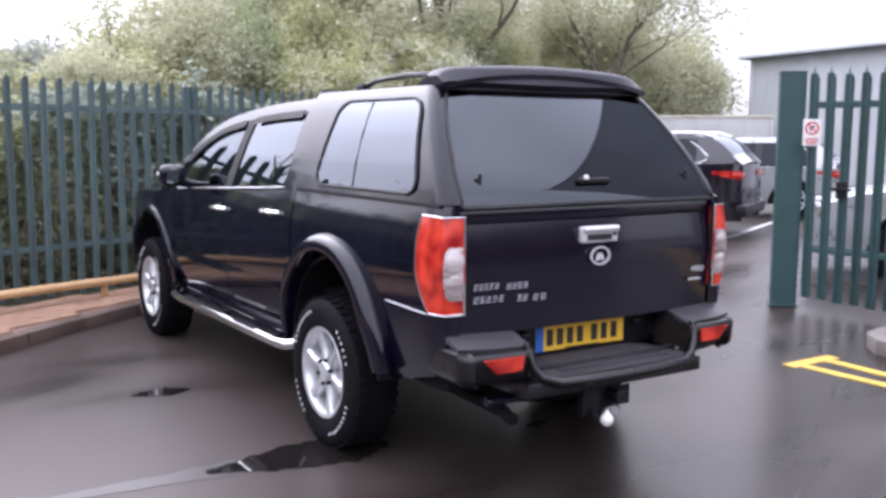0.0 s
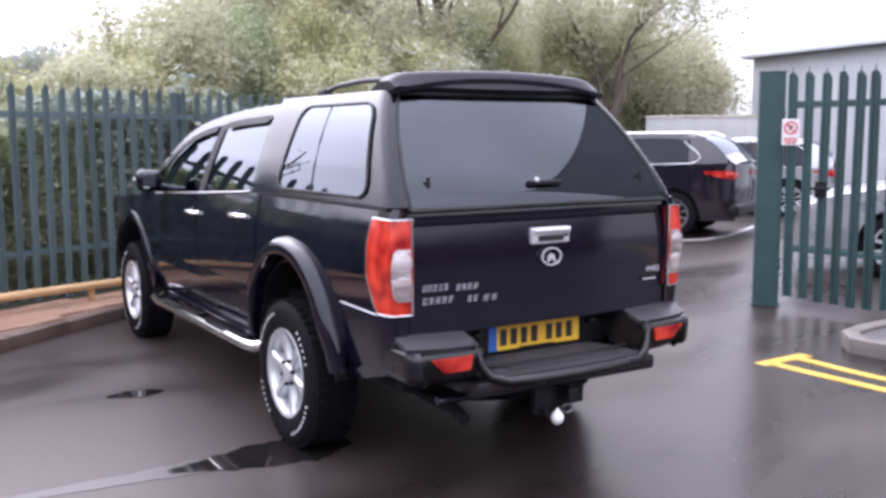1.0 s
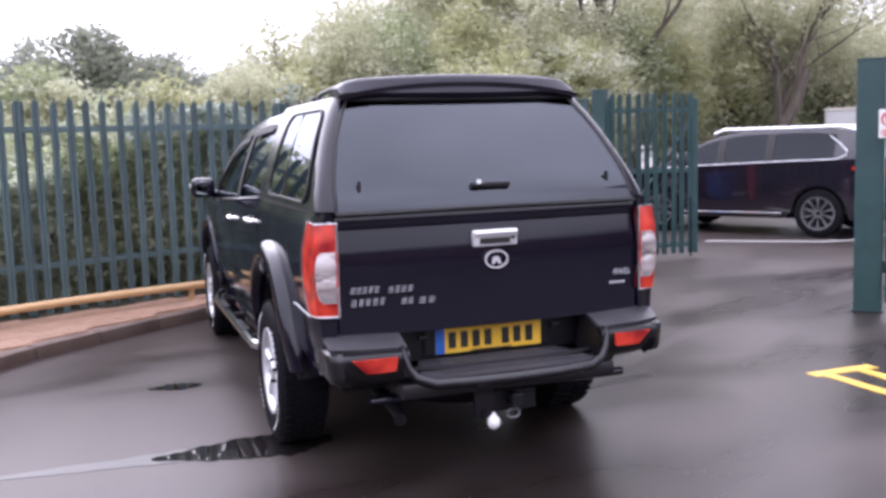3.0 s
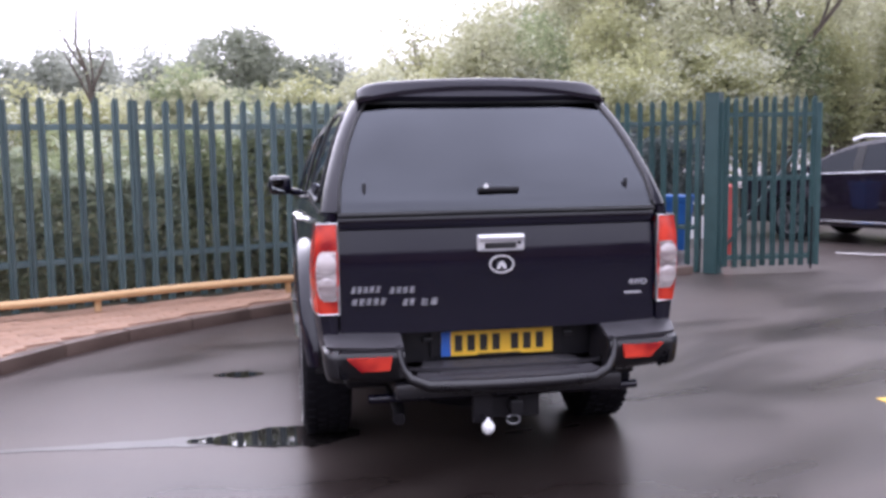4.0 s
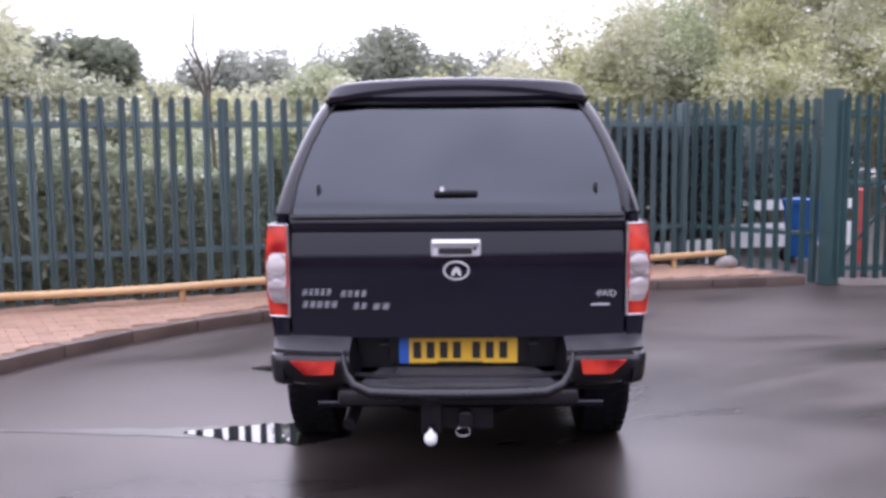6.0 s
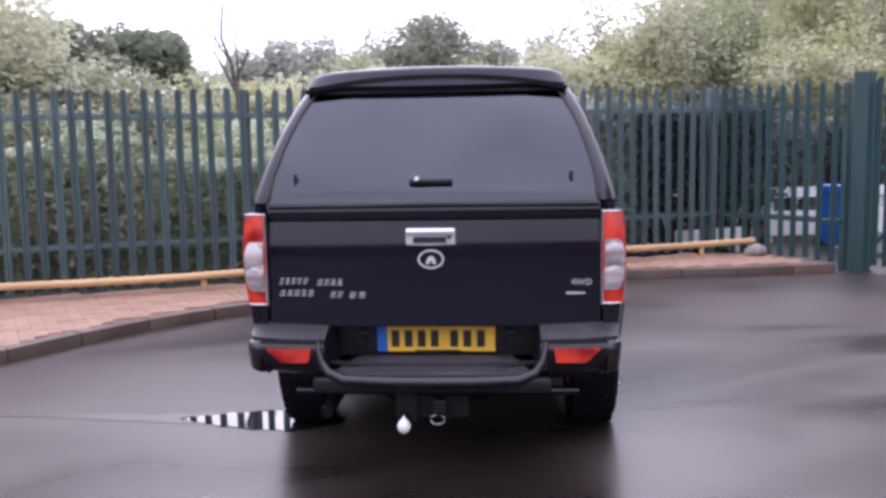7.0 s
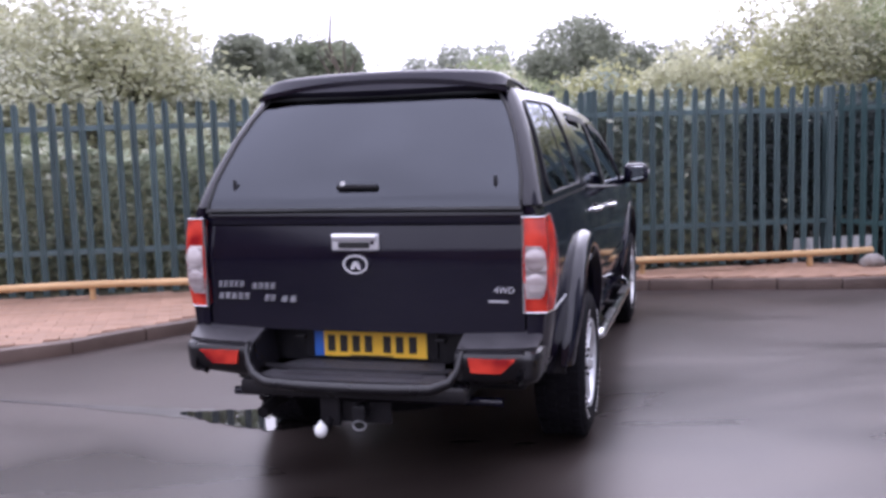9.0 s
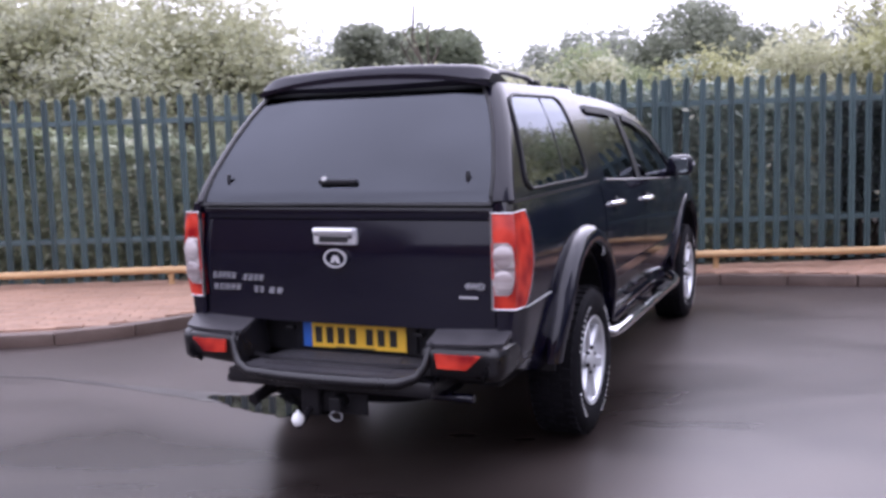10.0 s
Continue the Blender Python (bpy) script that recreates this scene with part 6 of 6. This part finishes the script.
            for k in range(10):
                rings = [[pose(0, 0, 0, 36 * k) @ Vector(p) for p in ((0.06, -hwid, r), (0.095, -hwid, r), (0.095, hwid, r), (0.06, hwid, r))] for r, hwid in ((0.03, 0.012), (0.12, 0.012), (0.217, 0.02))]
                part("spoke", skin(bmesh.new(), rings), alloy, w)
    def top(s, t, a=0.0, b=1.0):
        y = lerp(a * L, b * L, s)
        z = upper(y)
        k = max(0, (z - shoulder(y)) / max(0.001, H - beltz))
        u = lerp(-1, 1, t)
        return (wx(y, shoulder(y)) - 0.22 * k ** 1.2) * u, y, z + 0.03 * (1 - u * u)
    yr0, yr1 = deck
    wsf = yr1 - 0.62
    part("rear_window", slab(bmesh.new(), lambda s, t: top(s, t, (yr0 + 0.04) / L, (yr0 + 0.42) / L), 8, 10, 0.01, (0, L / 2, 0.6)), CARGLASS, car, "dark rear window", True)
    part("roof", slab(bmesh.new(), lambda s, t: top(s, t, (yr0 + 0.42) / L, wsf / L), 20, 12, 0.03, (0, L / 2, 0.6)), paint, car, "", True)
    part("windscreen", slab(bmesh.new(), lambda s, t: top(s, t, wsf / L, (yr1 + 0.02) / L), 10, 10, 0.01, (0, L / 2, 0.6)), CLEARISH, car, "windscreen", True)
    part("bonnet", slab(bmesh.new(), lambda s, t: top(s, t, (yr1 + 0.02) / L, 1.0), 16, 10, 0.03, (0, L / 2, 0.4)), paint, car, "", True)
    part("tail", slab(bmesh.new(), lambda s, t: top(s, t, 0.0, (yr0 + 0.04) / L), 6, 10, 0.03, (0, L / 2, 0.4)), paint, car, "", True)
    part("tailgate", slab(bmesh.new(), lambda s, t: (wx(0, 0.6) * lerp(-1, 1, s), -0.06 * (1 - lerp(-1, 1, s) ** 2), lerp(0.36, shoulder(0.0), t)), 10, 6, 0.03, (0, L / 2, 0.6)), paint, car, "", True)
    part("nose", slab(bmesh.new(), lambda s, t: (wx(L, 0.6) * lerp(-1, 1, s), L + 0.08 * (1 - lerp(-1, 1, s) ** 2), lerp(0.30, shoulder(L), t)), 10, 6, 0.03, (0, L / 2, 0.6)), paint, car, "", True)
    part("bumper", one_box((0, 0.02, 0.42), (W * 0.86, 0.20, 0.18), 0.05), PLASTIC, car, "", True)
    part("floor_pan", one_box((0, L / 2, 0.30), (W * 0.78, L * 0.9, 0.10), 0.02), DARKMETAL, car)
    part("seats", box(one_box((0, L * 0.40, 0.85), (W * 0.7, 0.2, 0.6), 0.06), (0, L * 0.60, 0.85), (W * 0.7, 0.2, 0.6), 0.06), CLOTH, car, "", True)
    if rail_roof:
        for sx in (-1, 1):
            part("roof_rail", tube(bmesh.new(), [(sx * 0.58, yr0 + 0.36, H - 0.05), (sx * 0.60, yr0 + 0.55, H + 0.008), (sx * 0.60, wsf - 0.2, H + 0.008), (sx * 0.59, wsf - 0.05, H - 0.05)], 0.026, 8), BRIGHT, car, "bright roof rail")
    return car


SUVROOF = [(0, 1.06), (0.06, 1.12), (0.26, 1.38), (0.46, 1.49), (1.1, 1.545), (2.0, 1.535), (2.45, 1.46), (2.8, 1.31), (3.15, 1.10), (3.4, 1.02), (4.1, 0.92), (4.36, 0.78)]
SUVPAINT = material("dark_plum_paint", (0.010, 0.0075, 0.013), (0.015, 0.011, 0.018), scale=3, rough=(0.07, 0.12), spec=0.5, coat=0.8)
# rear wheel close to the white bay line, nose towards the hedge
saloon("suv", pose(10.83, 2.59, 0, 0, 0, 6), 4.36, 1.76, 1.545, SUVPAINT, "dark plum estate car with chrome window trim, parked in the yard", SUVROOF, 1.035, (0.10, 3.22), True, GREYALLOY, 0.17)
HATCH = [(0, 0.92), (0.06, 1.0), (0.3, 1.30), (0.6, 1.42), (1.1, 1.47), (1.9, 1.46), (2.4, 1.36), (2.9, 1.06), (3.2, 0.97), (3.8, 0.88), (4.1, 0.72)]
saloon("hatchback", pose(15.2, 2.2, 0, 0, 0, 10), 4.1, 1.75, 1.36, BODYSILVER, "silver hatchback parked in the yard", HATCH, 0.92, (0.10, 2.95))
saloon("hatchback", pose(8.75, -3.05, 0, 0, 0, 14), 4.1, 1.75, 1.47, BODYSILVER, "silver hatchback parked behind the gate", HATCH, 0.95, (0.10, 2.95))

# white box body on a low trailer at the back of the yard
trailer = thing("box_trailer", pose(21.2, 6.95, 0, 0, 0, 109), "plain off-white box trailer on dark wheels in the yard", "trailer")
body = part("body", one_box((0, -1.0, 1.52), (3.3, 2.0, 1.02), 0.03), BOXPANEL, trailer, "off-white panelled box", True)
for x in np.linspace(-1.55, 1.55, 6):
    part("rib", one_box((x, 0.006, 1.52), (0.04, 0.02, 0.96), 0.004), BOXPANEL, body)
part("top_rail", one_box((0, 0.010, 2.025), (3.34, 0.05, 0.05), 0.008), CREAM, body, "cream top rail")
part("chassis", one_box((0, -1.0, 0.92), (3.2, 1.5, 0.16), 0.01), DARKMETAL, trailer)
part("drawbar", tube(bmesh.new(), [(1.5, -1.0, 0.88), (2.6, -1.0, 0.60)], 0.05, 8), DARKMETAL, trailer)
part("jockey_leg", tube(bmesh.new(), [(2.45, -1.0, 0.66), (2.45, -1.0, 0.0)], 0.03, 8), DARKMETAL, trailer)
for x in (-0.75, 0.1):
    for y in (-0.18, -1.82):
        w = new("wheel")
        w.parent = trailer
        w.matrix_basis = pose(x, y, 0.36, 0, 0, 90)
        part("tyre", lathe(bmesh.new(), [(0.2, -0.10), (0.33, -0.1), (0.36, 0), (0.33, 0.1), (0.2, 0.10)], 28), RUBBER, w, "", True)
        part("rim", lathe(bmesh.new(), [(0.0001, -0.05), (0.2, -0.05), (0.2, 0.05), (0.0001, 0.05)], 20), GREYALLOY, w, "", True)
        part("hanger", one_box((0, 0, 0.25), (0.10, 0.12, 0.5), 0.01), DARKMETAL, w)

# blue wheeled bin and red-striped post behind the fence return
bin_ = thing("wheeled_bin", pose(7.09, 5.74, 0.0, 0, 0, 25) @ Matrix.Diagonal((0.64, 0.64, 0.78, 1)), "blue plastic wheeled bin behind the fence", "bin")
BLUEPLASTIC = material("blue_plastic", (0.01, 0.085, 0.30), (0.015, 0.11, 0.36), scale=6, rough=(0.4, 0.5))
part("tub", skin(bmesh.new(), [[(-a, -b, z), (a, -b, z), (a, b, z), (-a, b, z)] for a, b, z in ((0.20, 0.22, 0.08), (0.24, 0.28, 0.9), (0.26, 0.30, 0.92), (0.26, 0.30, 0.96))]), BLUEPLASTIC, bin_)
part("lid", one_box((0, 0.0, 0.99), (0.54, 0.64, 0.06), 0.02), BLUEPLASTIC, bin_, "", True)
part("lid_handle", tube(bmesh.new(), [(-0.2, 0.33, 0.96), (0.2, 0.33, 0.96)], 0.015, 8), BLUEPLASTIC, bin_)
for sx in (-1, 1):
    part("bin_wheel", lathe(bmesh.new(), [(0.0001, -0.025), (0.10, -0.025), (0.10, 0.025), (0.0001, 0.025)], 20, pose(sx * 0.2, 0.26, 0.10)), RUBBER, bin_)
bol = thing("bollard", pose(7.35, 5.09, 0), "faded red steel bollard behind the gate", "bollard")
REDPAINT = material("faded_red_paint", (0.42, 0.06, 0.05), (0.52, 0.10, 0.08), scale=8, rough=(0.4, 0.55))
part("shaft", tube(bmesh.new(), [(0, 0, 0), (0, 0, 0.92)], 0.055, 16), REDPAINT, bol, "", True)
part("cap", tube(bmesh.new(), [(0, 0, 0.92), (0, 0, 0.95)], [0.058, 0.03], 16), REDPAINT, bol, "", True)


# white boards added for bright yard ground showing low under the shrubs
def edging(a, b, boards):
    a, b = Vector((*a, 0)), Vector((*b, 0))
    d = b - a
    g = thing("bright_ground_board", pose(a.x, a.y, 0, 0, 0, math.degrees(math.atan2(d.y, d.x))), "white boards added for the bright yard ground low behind the fence", "barrier", "low barriers")
    for z0, z1 in boards:
        part("board", one_box((d.length / 2, 0, (z0 + z1) / 2), (d.length, 0.03, z1 - z0), 0.004), WHITE, g)
    for k in range(3):
        part("short_post", one_box((0.1 + k * (d.length - 0.2) / 2, 0.04, boards[-1][1] / 2), (0.06, 0.05, boards[-1][1]), 0.006), BODYWHITE, g)


edging((4.94, 5.98), (5.96, 6.02), ((0.12, 0.31),))
edging((6.68, 6.60), (8.40, 6.25), ((0.10, 0.42), (0.60, 0.73)))


# broken concrete at the end of the rail
lump = thing("concrete_lump", pose(5.38, 5.05, 0.10, 0, 0, 20), "pale rounded lump of broken concrete on the pavers", "rubble")
bm = bmesh.new()
bmesh.ops.create_icosphere(bm, subdivisions=3, radius=0.5)
rl = random.Random(31)
bumps = [(Vector((rl.gauss(0, 1), rl.gauss(0, 1), rl.gauss(0, 1))).normalized(), rl.uniform(-0.28, 0.26)) for _ in range(16)]
for v in bm.verts:
    n0 = v.co.normalized()
    v.co *= 1 + sum(h * max(0.0, n0.dot(b)) ** 6 for b, h in bumps)
    v.co = Vector((v.co.x * 0.27, v.co.y * 0.22, max(-0.14, v.co.z) * 0.19 + 0.025))
part("stone", bm, STONE, lump, "", True)


# ---- block pavers ----
bm = one_box((0, 0, 0.006), (0.196, 0.096, 0.020), 0.004, 0, 1)
bme = bpy.data.meshes.new("paver")
bm.to_mesh(bme)
bm.free()
bme.materials.append(BRICK)
rnd = random.Random(9)
spots = []
ang = radians(8)
for i in range(-90, 60):
    for j in range(-24, 60):
        u, v = i * 0.2 + (0.1 if j % 2 else 0), j * 0.1
        x, y = -2 + u * math.cos(ang) - v * math.sin(ang), 4.0 + u * math.sin(ang) + v * math.cos(ang)
        if -9 < x < 5.5 and kerb_y(x) + 0.19 < y < 5.46 and y < 5.46 - 0.9 * max(0, x - 5.0):
            spots.append((x, y))
near = sorted(spots, key=lambda p: (p[0] + 1.6) ** 2 + 2.0 * (p[1] - 3.9) ** 2)
for x, y in near[:300]:
    ob = new("paver", bme)
    ob.parent = pavement
    ob.matrix_basis = pose(x, y, 0.088 + rnd.uniform(-0.002, 0.003), rnd.uniform(-0.8, 0.8), rnd.uniform(-0.8, 0.8), 8 + rnd.uniform(-0.8, 0.8))
v0 = [v.co.copy() for v in bme.vertices]
f0 = [tuple(p.vertices) for p in bme.polygons]
V, F = [], []
for x, y in near[300:]:
    m = pose(x, y, 0.088 + rnd.uniform(-0.002, 0.003), rnd.uniform(-0.8, 0.8), rnd.uniform(-0.8, 0.8), 8)
    o = len(V)
    V += [tuple(m @ c) for c in v0]
    F += [tuple(o + k for k in f) for f in f0]
me = bpy.data.meshes.new("pavers")
me.from_pydata(V, [], F)
me.materials.append(BRICK)
ob = new("pavers", me)
ob.parent = pavement
ob["kind"] = "stuff"
